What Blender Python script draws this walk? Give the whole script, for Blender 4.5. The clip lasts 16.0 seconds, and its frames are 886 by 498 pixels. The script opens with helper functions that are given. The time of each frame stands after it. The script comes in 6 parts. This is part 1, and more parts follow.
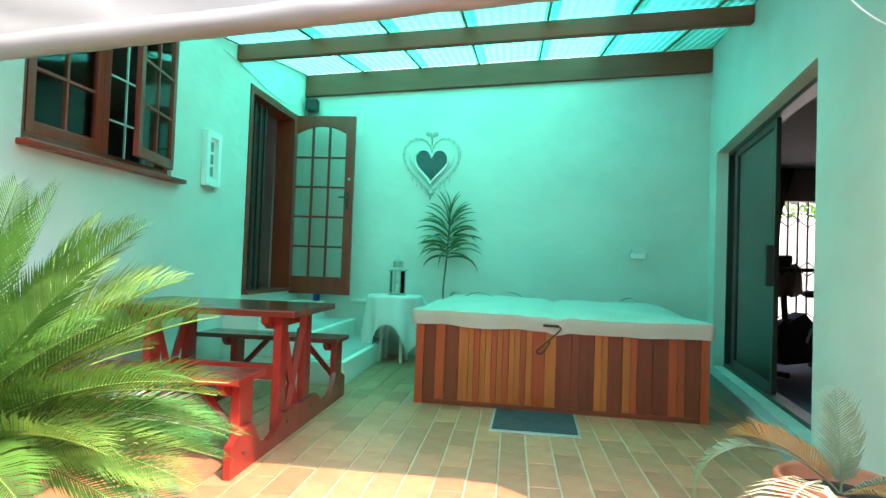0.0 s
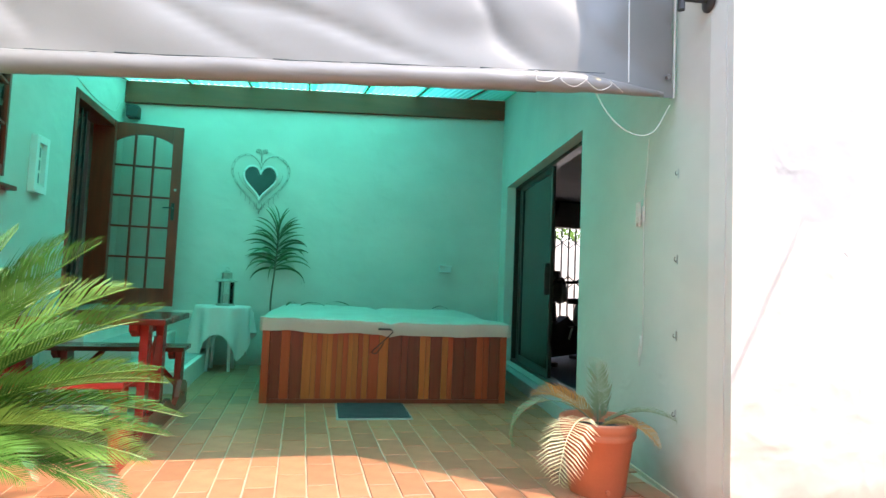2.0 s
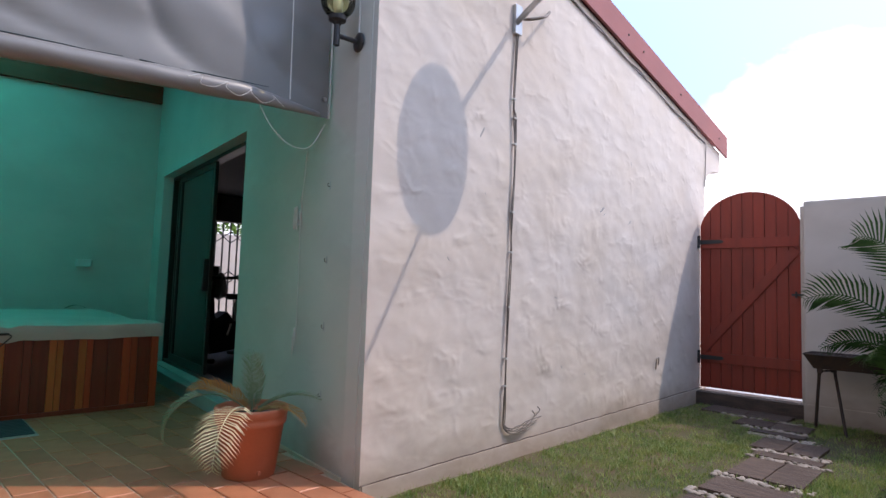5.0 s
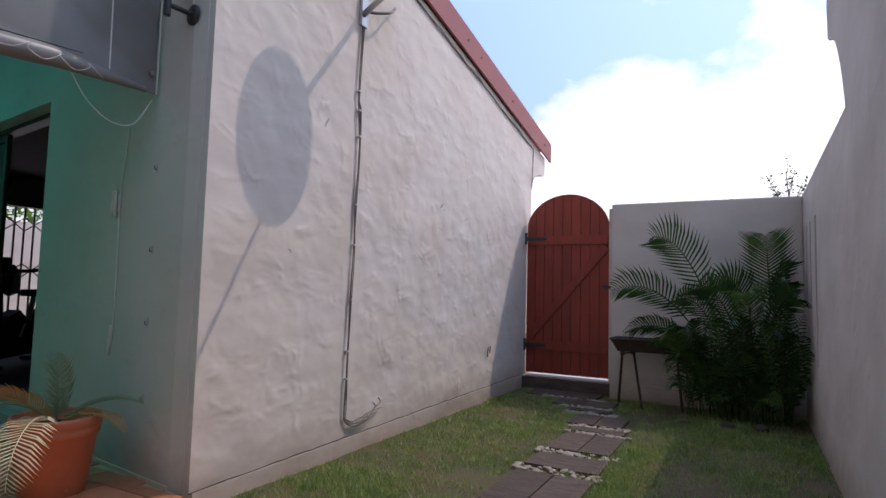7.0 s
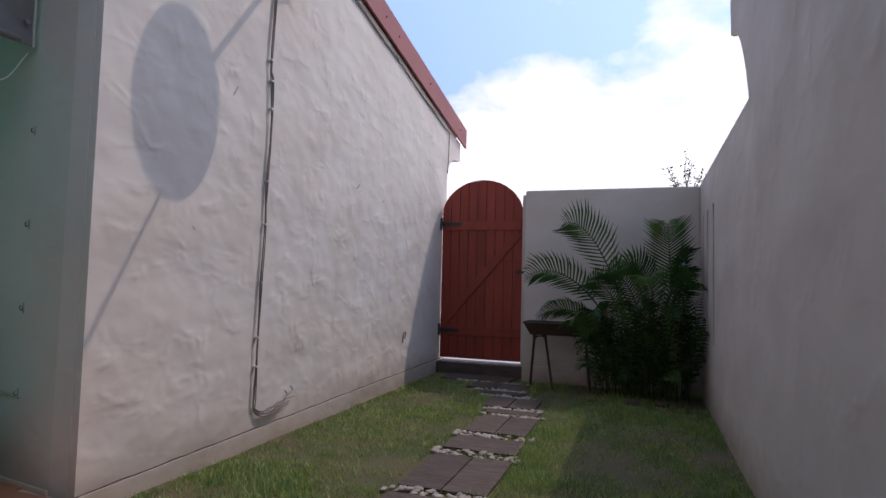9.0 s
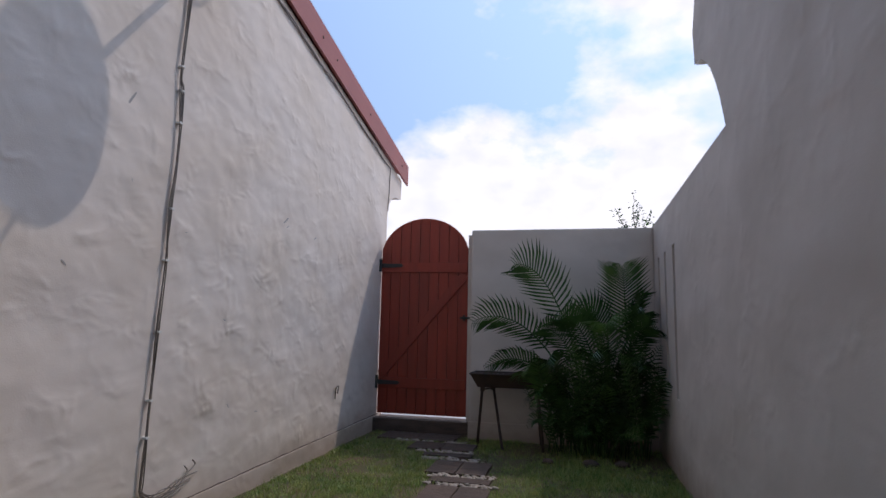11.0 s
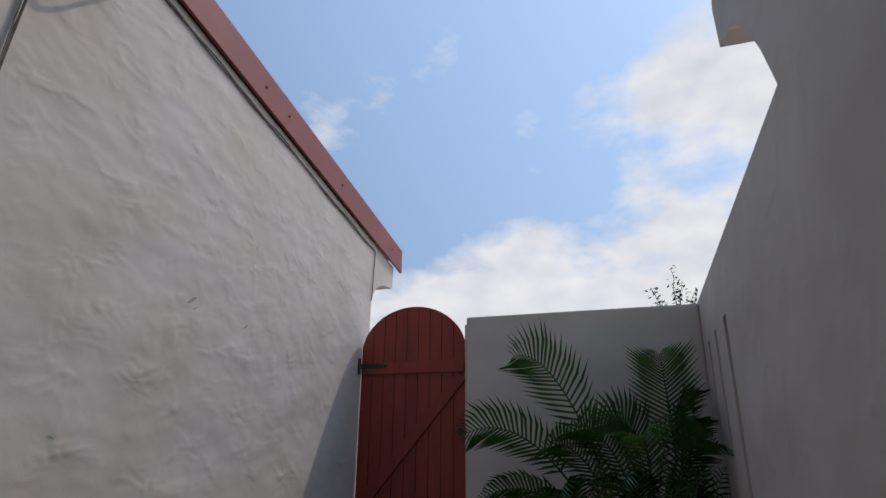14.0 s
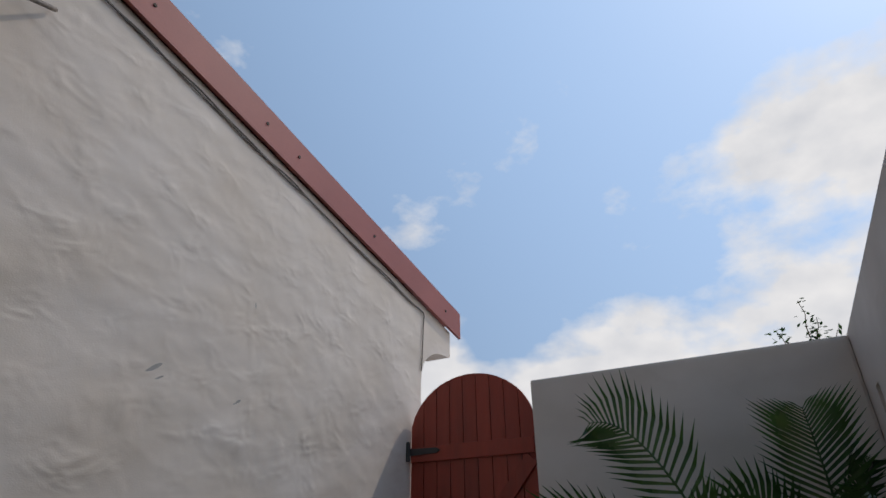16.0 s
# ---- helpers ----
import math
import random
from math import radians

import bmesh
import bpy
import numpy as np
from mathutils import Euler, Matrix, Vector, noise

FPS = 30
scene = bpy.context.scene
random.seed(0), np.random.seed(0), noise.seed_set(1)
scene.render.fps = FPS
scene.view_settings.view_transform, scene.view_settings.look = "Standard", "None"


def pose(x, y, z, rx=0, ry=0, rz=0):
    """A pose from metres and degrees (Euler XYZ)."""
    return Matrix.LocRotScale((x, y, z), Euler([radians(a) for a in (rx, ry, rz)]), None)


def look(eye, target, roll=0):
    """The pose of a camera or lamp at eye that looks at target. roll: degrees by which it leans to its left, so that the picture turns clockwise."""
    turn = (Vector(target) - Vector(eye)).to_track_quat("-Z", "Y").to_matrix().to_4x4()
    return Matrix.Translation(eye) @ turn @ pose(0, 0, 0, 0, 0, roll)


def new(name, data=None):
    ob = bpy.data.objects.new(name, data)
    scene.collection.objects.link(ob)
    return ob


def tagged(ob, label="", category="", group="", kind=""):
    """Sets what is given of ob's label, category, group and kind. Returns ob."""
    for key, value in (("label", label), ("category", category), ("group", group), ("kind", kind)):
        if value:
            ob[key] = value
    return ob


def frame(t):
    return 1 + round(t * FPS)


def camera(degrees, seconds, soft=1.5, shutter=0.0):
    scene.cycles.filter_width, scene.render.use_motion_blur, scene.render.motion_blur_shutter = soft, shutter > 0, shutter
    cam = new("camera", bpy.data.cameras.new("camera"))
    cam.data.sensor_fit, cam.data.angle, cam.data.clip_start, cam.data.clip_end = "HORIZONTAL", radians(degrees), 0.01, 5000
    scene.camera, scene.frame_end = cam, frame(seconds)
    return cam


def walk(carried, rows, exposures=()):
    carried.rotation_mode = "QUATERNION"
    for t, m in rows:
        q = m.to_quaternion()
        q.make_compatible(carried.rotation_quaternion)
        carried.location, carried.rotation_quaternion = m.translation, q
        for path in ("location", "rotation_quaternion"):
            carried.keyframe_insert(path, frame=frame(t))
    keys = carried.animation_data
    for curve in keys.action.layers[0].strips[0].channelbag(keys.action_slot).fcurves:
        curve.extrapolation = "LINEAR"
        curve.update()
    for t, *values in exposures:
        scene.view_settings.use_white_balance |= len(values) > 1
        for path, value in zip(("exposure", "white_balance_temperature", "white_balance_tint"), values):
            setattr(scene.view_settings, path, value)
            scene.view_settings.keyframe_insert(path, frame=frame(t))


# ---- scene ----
cam = camera(74.8, 16.0)
PATH = [
    (0, (0.617, 0.382, 1.069), (0.378, 2.367, 1.126), 2.1),
    (0.5, (0.468, 0.198, 1.048), (0.421, 2.196, 1.123), 2.2),
    (1, (0.361, 0.028, 1.065), (0.489, 2.022, 1.154), 2.3),
    (1.5, (0.272, -0.158, 1.044), (0.546, 1.82, 1.153), 2.3),
    (2, (0.186, -0.306, 1.051), (0.655, 1.635, 1.177), 2.3),
    (2.5, (0.153, -0.377, 1.059), (0.816, 1.505, 1.199), 2.4),
    (3, (0.109, -0.432, 1.051), (0.947, 1.378, 1.198), 2.4),
    (3.5, (0.102, -0.478, 1.065), (1.103, 1.247, 1.211), 2.2),
    (4, (0.06, -0.535, 1.058), (1.236, 1.075, 1.206), 2.0),
    (4.5, (0.067, -0.577, 1.071), (1.386, 0.92, 1.217), 1.9),
    (7, (0.036, -0.552, 1.051), (1.797, 0.385, 1.197), 1.5),
    (7.5, (0.029, -0.548, 1.032), (1.845, 0.281, 1.164), 1.4),
    (8, (0.045, -0.529, 1.022), (1.894, 0.225, 1.135), 1.5),
    (10.5, (0.448, -0.281, 0.996), (2.371, 0.226, 1.211), 1.3),
    (11, (0.635, -0.251, 1.025), (2.566, 0.196, 1.299), 1.3),
    (11.5, (0.764, -0.281, 1.045), (2.693, 0.122, 1.385), 1.1),
    (12, (0.938, -0.325, 1.044), (2.856, 0.073, 1.445), 1.0),
    (12.5, (1.159, -0.379, 1.053), (3.057, 0.052, 1.51), 1.1),
    (13, (1.393, -0.427, 1.014), (3.266, 0.038, 1.537), 0.8),
    (13.5, (1.677, -0.492, 1.029), (3.517, 0.031, 1.611), 0.6),
    (14, (1.989, -0.509, 1.019), (3.785, 0.083, 1.669), 0.5),
    (14.5, (2.226, -0.51, 1.033), (3.976, 0.143, 1.747), 0.2),
    (15, (2.504, -0.52, 1.059), (4.199, 0.201, 1.838), 0.2),
    (15.5, (2.782, -0.512, 1.044), (4.408, 0.274, 1.902), -0.2),
    (16, (3.02, -0.514, 1.044), (4.576, 0.328, 1.977), -0.6),
]
EXPOSURES = [(0, 1.62, 7400, 16), (0.5, 1.45, 7400, 16), (1.5, 1.25, 7400, 16), (2.5, 0.75, 7300, 17), (3.5, 0.25, 7200, 18), (4.5, -0.3, 6850, 20), (7, -1.06, 6700, 20), (10.5, -1.34, 6650, 18), (12, -1.55, 6650, 15), (14, -1.80, 6800, 12), (16, -1.82, 7050, 11)]
walk(cam, [(t, look(eye, target, roll)) for t, eye, target, roll in PATH], EXPOSURES)

# ---- world and sun ----
SUN = Vector((0.54, -0.465, 1.0)).normalized()
world = bpy.data.worlds.new("world")
scene.world = world
world.use_nodes = True
wn, wl = world.node_tree.nodes, world.node_tree.links
wn.clear()
w_out, w_bg = wn.new("ShaderNodeOutputWorld"), wn.new("ShaderNodeBackground")
w_sky = wn.new("ShaderNodeTexSky")
w_sky.sky_type, w_sky.sun_disc = "NISHITA", False
w_sky.sun_elevation, w_sky.sun_rotation = math.asin(SUN.z), math.atan2(SUN.x, SUN.y)
w_sky.air_density, w_sky.dust_density, w_sky.ozone_density = 1.0, 1.5, 1.5
w_tc, w_map, w_noise, w_ramp, w_mix = (wn.new("ShaderNode" + k) for k in ("TexCoord", "Mapping", "TexNoise", "ValToRGB", "MixRGB"))
w_map.inputs["Scale"].default_value = (2.6, 2.6, 4.4)
w_map.inputs["Location"].default_value = (0.35, 0.1, 0.0)
w_noise.inputs["Scale"].default_value, w_noise.inputs["Detail"].default_value, w_noise.inputs["Roughness"].default_value = 1.5, 9, 0.55
w_ramp.color_ramp.elements[0].position, w_ramp.color_ramp.elements[1].position = 0.52, 0.66
# more cloud towards the horizon
w_sep, w_low, w_add = wn.new("ShaderNodeSeparateXYZ"), wn.new("ShaderNodeMapRange"), wn.new("ShaderNodeMath")
w_low.inputs["From Min"].default_value, w_low.inputs["From Max"].default_value = 0.23, 0.41
w_low.inputs["To Min"].default_value, w_low.inputs["To Max"].default_value = 0.26, -0.13
wl.new(w_tc.outputs["Generated"], w_map.inputs["Vector"])
wl.new(w_map.outputs["Vector"], w_noise.inputs["Vector"])
wl.new(w_tc.outputs["Generated"], w_sep.inputs["Vector"])
wl.new(w_sep.outputs["Z"], w_low.inputs["Value"])
wl.new(w_noise.outputs["Fac"], w_add.inputs[0])
wl.new(w_low.outputs["Result"], w_add.inputs[1])
# more cloud on the sunward side
w_dot, w_near, w_sum = wn.new("ShaderNodeVectorMath"), wn.new("ShaderNodeMapRange"), wn.new("ShaderNodeMath")
w_dot.operation = "DOT_PRODUCT"
w_dot.inputs[1].default_value = (0.845, -0.15, 0.515)
w_near.inputs["From Min"].default_value, w_near.inputs["From Max"].default_value = 0.972, 0.998
w_near.inputs["To Min"].default_value, w_near.inputs["To Max"].default_value = 0.0, 0.24
wl.new(w_tc.outputs["Generated"], w_dot.inputs[0])
wl.new(w_dot.outputs["Value"], w_near.inputs["Value"])
wl.new(w_add.outputs["Value"], w_sum.inputs[0])
wl.new(w_near.outputs["Result"], w_sum.inputs[1])
wl.new(w_sum.outputs["Value"], w_ramp.inputs["Fac"])
wl.new(w_ramp.outputs["Color"], w_mix.inputs["Fac"])
# summer haze lifts the blue
w_haze = wn.new("ShaderNodeMixRGB")
w_haze.blend_type = "ADD"
w_sun, w_glow = wn.new("ShaderNodeVectorMath"), wn.new("ShaderNodeMapRange")
w_sun.operation, w_glow.clamp = "DOT_PRODUCT", False
w_sun.inputs[1].default_value = SUN
w_glow.inputs["From Min"].default_value, w_glow.inputs["From Max"].default_value = -0.1, 0.55
w_glow.inputs["To Min"].default_value, w_glow.inputs["To Max"].default_value = 0.12, 1.0
wl.new(w_tc.outputs["Generated"], w_sun.inputs[0])
wl.new(w_sun.outputs["Value"], w_glow.inputs["Value"])
w_fac = wn.new("ShaderNodeMath")
w_fac.operation, w_fac.use_clamp = "MAXIMUM", False
wl.new(w_glow.outputs["Result"], w_fac.inputs[0])
w_fac.inputs[1].default_value = 0.1
w_tint = wn.new("ShaderNodeVectorMath")
w_tint.operation = "SCALE"
w_tint.inputs[0].default_value = (4.8, 7.7, 12.4)
wl.new(w_fac.outputs["Value"], w_tint.inputs["Scale"])
w_haze.inputs["Fac"].default_value = 1.0
wl.new(w_tint.outputs["Vector"], w_haze.inputs["Color2"])
wl.new(w_sky.outputs["Color"], w_haze.inputs["Color1"])
wl.new(w_haze.outputs["Color"], w_mix.inputs["Color1"])
# clouds: white with faint grey-blue hollows
w_fold, w_cloud = wn.new("ShaderNodeTexNoise"), wn.new("ShaderNodeMixRGB")
w_fold.inputs["Scale"].default_value, w_fold.inputs["Detail"].default_value = 5.0, 8
wl.new(w_map.outputs["Vector"], w_fold.inputs["Vector"])
wl.new(w_fold.outputs["Fac"], w_cloud.inputs["Fac"])
w_cloud.inputs["Color1"].default_value, w_cloud.inputs["Color2"].default_value = (12.5, 13.7, 16.0, 1), (21.5, 22.0, 23.0, 1)
wl.new(w_cloud.outputs["Color"], w_mix.inputs["Color2"])
wl.new(w_mix.outputs["Color"], w_bg.inputs["Color"])
w_bg.inputs["Strength"].default_value = 0.15
wl.new(w_bg.outputs["Background"], w_out.inputs["Surface"])

sun_data = bpy.data.lights.new("sun", "SUN")
sun_data.energy, sun_data.angle, sun_data.color = 3.3, radians(0.6), (1.0, 0.93, 0.84)
sun = new("sun", sun_data)
sun.matrix_world = look(SUN * 30, (0, 0, 0))


# ---- materials ----
def nodes_of(name):
    m = bpy.data.materials.new(name)
    m.use_nodes = True
    return m, m.node_tree.nodes, m.node_tree.links, m.node_tree.nodes["Principled BSDF"]


def surface(name, a, b, rough=0.6, scale=4.0, grain=60.0, bump=0.15, metal=0.0, stretch=(1, 1, 1), vary=0.0, spread=0.35, depth=0.01, spec=0.5, sheen=0.0):
    """Two colours mixed by coarse noise, fine grain on top, relief from both; vary: how far objects of it differ in value."""
    m, n, l, p = nodes_of(name)
    tc, mp = n.new("ShaderNodeTexCoord"), n.new("ShaderNodeMapping")
    mp.inputs["Scale"].default_value = stretch
    l.new(tc.outputs["Object"], mp.inputs["Vector"])
    big, fine = n.new("ShaderNodeTexNoise"), n.new("ShaderNodeTexNoise")
    big.inputs["Scale"].default_value, big.inputs["Detail"].default_value = scale, 5
    fine.inputs["Scale"].default_value, fine.inputs["Detail"].default_value = grain, 4
    for t in (big, fine):
        l.new(mp.outputs["Vector"], t.inputs["Vector"])
    ramp = n.new("ShaderNodeMapRange")
    ramp.inputs["From Min"].default_value, ramp.inputs["From Max"].default_value = 0.5 - spread, 0.5 + spread
    sm = n.new("ShaderNodeMath")
    sm.operation = "MULTIPLY_ADD"
    sm.inputs[1].default_value, sm.inputs[2].default_value = 0.4, -0.2
    ad = n.new("ShaderNodeMath")
    l.new(fine.outputs["Fac"], sm.inputs[0])
    l.new(big.outputs["Fac"], ad.inputs[0])
    l.new(sm.outputs[0], ad.inputs[1])
    l.new(ad.outputs[0], ramp.inputs["Value"])
    mix = n.new("ShaderNodeMixRGB")
    mix.inputs["Color1"].default_value, mix.inputs["Color2"].default_value = (*a, 1), (*b, 1)
    l.new(ramp.outputs["Result"], mix.inputs["Fac"])
    out = mix.outputs["Color"]
    if vary:
        info, mr, hs = n.new("ShaderNodeObjectInfo"), n.new("ShaderNodeMapRange"), n.new("ShaderNodeHueSaturation")
        mr.inputs["To Min"].default_value, mr.inputs["To Max"].default_value = 1 - vary, 1 + vary
        l.new(info.outputs["Random"], mr.inputs["Value"])
        l.new(mr.outputs["Result"], hs.inputs["Value"])
        l.new(out, hs.inputs["Color"])
        out = hs.outputs["Color"]
    l.new(out, p.inputs["Base Color"])
    p.inputs["Roughness"].default_value, p.inputs["Metallic"].default_value = rough, metal
    p.inputs["Specular IOR Level"].default_value = spec
    if sheen:
        p.inputs["Sheen Weight"].default_value = sheen
    if bump:
        bp = n.new("ShaderNodeBump")
        bp.inputs["Strength"].default_value, bp.inputs["Distance"].default_value = bump, depth
        l.new(ad.outputs[0], bp.inputs["Height"])
        l.new(bp.outputs["Normal"], p.inputs["Normal"])
    return m


def plaster(name, a, b, strength=0.35, scale=3.2):
    """Hand-trowelled plaster: broad lumps, trowel ridges, fine sand, faint stains and dirt near the ground."""
    m, n, l, p = nodes_of(name)
    tc = n.new("ShaderNodeTexCoord")
    mp = n.new("ShaderNodeMapping")
    mp.inputs["Rotation"].default_value = (0, radians(24), 0)
    mp.inputs["Scale"].default_value = (0.8, 0.8, 1.1)
    l.new(tc.outputs["Object"], mp.inputs["Vector"])
    def tex(s, d, dist=0.0, src=None):
        t = n.new("ShaderNodeTexNoise")
        t.inputs["Scale"].default_value, t.inputs["Detail"].default_value, t.inputs["Distortion"].default_value = s, d, dist
        l.new((src or mp.outputs["Vector"]), t.inputs["Vector"])
        return t
    lumps, ridges, sand, stains = tex(scale, 2, 0.0), tex(scale * 2.3, 2.2, 0.3), tex(150, 2), tex(2.1, 7)
    def madd(x, k, y):
        t = n.new("ShaderNodeMath")
        t.operation = "MULTIPLY_ADD"
        l.new(x, t.inputs[0])
        t.inputs[1].default_value = k
        if y is None:
            t.inputs[2].default_value = 0
        else:
            l.new(y, t.inputs[2])
        return t.outputs[0]
    ridge_pow = n.new("ShaderNodeMath")
    ridge_pow.operation = "POWER"
    l.new(ridges.outputs["Fac"], ridge_pow.inputs[0])
    ridge_pow.inputs[1].default_value = 5
    h = madd(sand.outputs["Fac"], 0.03, madd(ridge_pow.outputs[0], 1.9, madd(lumps.outputs["Fac"], 2.2, None)))
    bp = n.new("ShaderNodeBump")
    bp.inputs["Strength"].default_value, bp.inputs["Distance"].default_value = strength, 0.035
    l.new(h, bp.inputs["Height"])
    l.new(bp.outputs["Normal"], p.inputs["Normal"])
    mix = n.new("ShaderNodeMixRGB")
    mix.inputs["Color1"].default_value, mix.inputs["Color2"].default_value = (*a, 1), (*b, 1)
    rg = n.new("ShaderNodeMapRange")
    rg.inputs["From Min"].default_value, rg.inputs["From Max"].default_value = 0.35, 0.7
    l.new(stains.outputs["Fac"], rg.inputs["Value"])
    l.new(rg.outputs["Result"], mix.inputs["Fac"])
    # splashed soil within a hand's breadth of the ground
    sp, dr, dn = n.new("ShaderNodeSeparateXYZ"), n.new("ShaderNodeMapRange"), tex(9, 5)
    l.new(tc.outputs["Object"], sp.inputs["Vector"])
    zz = madd(dn.outputs["Fac"], 0.22, sp.outputs["Z"])
    dr.inputs["From Min"].default_value, dr.inputs["From Max"].default_value = 0.05, 0.32
    dr.inputs["To Min"].default_value, dr.inputs["To Max"].default_value = 0.62, 0.0
    l.new(zz, dr.inputs["Value"])
    dirt = n.new("ShaderNodeMixRGB")
    dirt.inputs["Color2"].default_value = (0.31, 0.21, 0.14, 1)
    l.new(dr.outputs["Result"], dirt.inputs["Fac"])
    l.new(mix.outputs["Color"], dirt.inputs["Color1"])
    l.new(dirt.outputs["Color"], p.inputs["Base Color"])
    p.inputs["Roughness"].default_value, p.inputs["Specular IOR Level"].default_value = 0.78, 0.3
    return m


def leafy(name, a, b, rough=0.4, through_light=0.35):
    """Leaves: two greens by noise, gloss, and light that shines through."""
    m, n, l, p = nodes_of(name)
    tc, t = n.new("ShaderNodeTexCoord"), n.new("ShaderNodeTexNoise")
    t.inputs["Scale"].default_value, t.inputs["Detail"].default_value = 9, 3
    l.new(tc.outputs["Object"], t.inputs["Vector"])
    geo, mr, ad = n.new("ShaderNodeNewGeometry"), n.new("ShaderNodeMath"), n.new("ShaderNodeMath")
    mr.operation = "MULTIPLY"
    l.new(geo.outputs["Random Per Island"], mr.inputs[0])
    mr.inputs[1].default_value = 0.5
    l.new(t.outputs["Fac"], ad.inputs[0])
    l.new(mr.outputs[0], ad.inputs[1])
    rg, mix = n.new("ShaderNodeMapRange"), n.new("ShaderNodeMixRGB")
    rg.inputs["From Min"].default_value, rg.inputs["From Max"].default_value = 0.35, 1.1
    l.new(ad.outputs[0], rg.inputs["Value"])
    l.new(rg.outputs["Result"], mix.inputs["Fac"])
    mix.inputs["Color1"].default_value, mix.inputs["Color2"].default_value = (*a, 1), (*b, 1)
    l.new(mix.outputs["Color"], p.inputs["Base Color"])
    p.inputs["Roughness"].default_value = rough
    tr, sh = n.new("ShaderNodeBsdfTranslucent"), n.new("ShaderNodeMixShader")
    sh.inputs["Fac"].default_value = through_light
    l.new(mix.outputs["Color"], tr.inputs["Color"])
    l.new(p.outputs["BSDF"], sh.inputs[1])
    l.new(tr.outputs["BSDF"], sh.inputs[2])
    l.new(sh.outputs["Shader"], n["Material Output"].inputs["Surface"])
    return m


def pane_glass(name, tint, rough=0.02, clear=0.8):
    """A thin pane: mostly clear, with mirror gloss by Fresnel."""
    m, n, l, p = nodes_of(name)
    g, t, f, sh = n.new("ShaderNodeBsdfGlossy"), n.new("ShaderNodeBsdfTransparent"), n.new("ShaderNodeFresnel"), n.new("ShaderNodeMixShader")
    g.inputs["Roughness"].default_value = rough
    f.inputs["IOR"].default_value = 1.0 + (1 - clear) * 3
    t.inputs["Color"].default_value = (*tint, 1)
    l.new(f.outputs["Fac"], sh.inputs["Fac"])
    l.new(t.outputs["BSDF"], sh.inputs[1])
    l.new(g.outputs["BSDF"], sh.inputs[2])
    l.new(sh.outputs["Shader"], n["Material Output"].inputs["Surface"])
    return m


def sheet_plastic(name, a=(0.03, 0.73, 0.535), b=(0.055, 0.83, 0.63)):
    """Sea-green fibreglass roof sheet that passes scattered light, weathered in blotches."""
    m, n, l, p = nodes_of(name)
    tc, t = n.new("ShaderNodeTexCoord"), n.new("ShaderNodeTexNoise")
    t.inputs["Scale"].default_value, t.inputs["Detail"].default_value = 5, 6
    l.new(tc.outputs["Object"], t.inputs["Vector"])
    mix = n.new("ShaderNodeMixRGB")
    mix.inputs["Color1"].default_value, mix.inputs["Color2"].default_value = (*a, 1), (*b, 1)
    l.new(t.outputs["Fac"], mix.inputs["Fac"])
    a, b, sh = n.new("ShaderNodeBsdfTranslucent"), n.new("ShaderNodeBsdfTransparent"), n.new("ShaderNodeMixShader")
    l.new(mix.outputs["Color"], a.inputs["Color"])
    l.new(mix.outputs["Color"], b.inputs["Color"])
    sh.inputs["Fac"].default_value = 0.03
    l.new(a.outputs["BSDF"], sh.inputs[1])
    l.new(b.outputs["BSDF"], sh.inputs[2])
    sh2 = n.new("ShaderNodeMixShader")
    sh2.inputs["Fac"].default_value = 0.1
    p.inputs["Roughness"].default_value = 0.3
    l.new(mix.outputs["Color"], p.inputs["Base Color"])
    l.new(sh.outputs["Shader"], sh2.inputs[1])
    l.new(p.outputs["BSDF"], sh2.inputs[2])
    l.new(sh2.outputs["Shader"], n["Material Output"].inputs["Surface"])
    return m


def cloth_through(name, a, b, amount=0.3, rough=0.45, scale=3.0):
    m = surface(name, a, b, rough, scale, 250, 0.1)
    n, l = m.node_tree.nodes, m.node_tree.links
    tr, sh = n.new("ShaderNodeBsdfTranslucent"), n.new("ShaderNodeMixShader")
    tr.inputs["Color"].default_value = (*b, 1)
    sh.inputs["Fac"].default_value = amount
    l.new(n["Principled BSDF"].outputs["BSDF"], sh.inputs[1])
    l.new(tr.outputs["BSDF"], sh.inputs[2])
    l.new(sh.outputs["Shader"], n["Material Output"].inputs["Surface"])
    return m


WALL = plaster("wall_plaster", (0.74, 0.655, 0.58), (0.665, 0.57, 0.48), 0.48, 2.2)
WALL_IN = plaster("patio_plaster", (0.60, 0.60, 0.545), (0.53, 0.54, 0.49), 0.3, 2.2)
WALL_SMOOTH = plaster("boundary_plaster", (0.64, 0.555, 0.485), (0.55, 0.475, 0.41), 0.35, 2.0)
# dark base colour stands in for the low light inside the rooms
DIM_ROOM = surface("dim_room_paint", (0.24, 0.20, 0.17), (0.2, 0.165, 0.14), 0.8)
TILE = surface("terracotta_tile", (0.60, 0.24, 0.125), (0.42, 0.145, 0.072), 0.4, 9, 90, 0.12, vary=0.2, depth=0.004)
MORTAR = surface("mortar", (0.68, 0.52, 0.38), (0.50, 0.37, 0.27), 0.9, 8, 120, 0.3)
CONCRETE = surface("concrete", (0.45, 0.43, 0.4), (0.33, 0.31, 0.29), 0.9, 3, 80, 0.3)
STEPPAINT = surface("step_paint", (0.78, 0.76, 0.7), (0.66, 0.64, 0.58), 0.6, 5, 80, 0.1)
MEXICAN = surface("stained_wood", (0.40, 0.032, 0.014), (0.20, 0.016, 0.009), 0.32, 3, 60, 0.2, stretch=(6, 6, 0.8), vary=0.1)
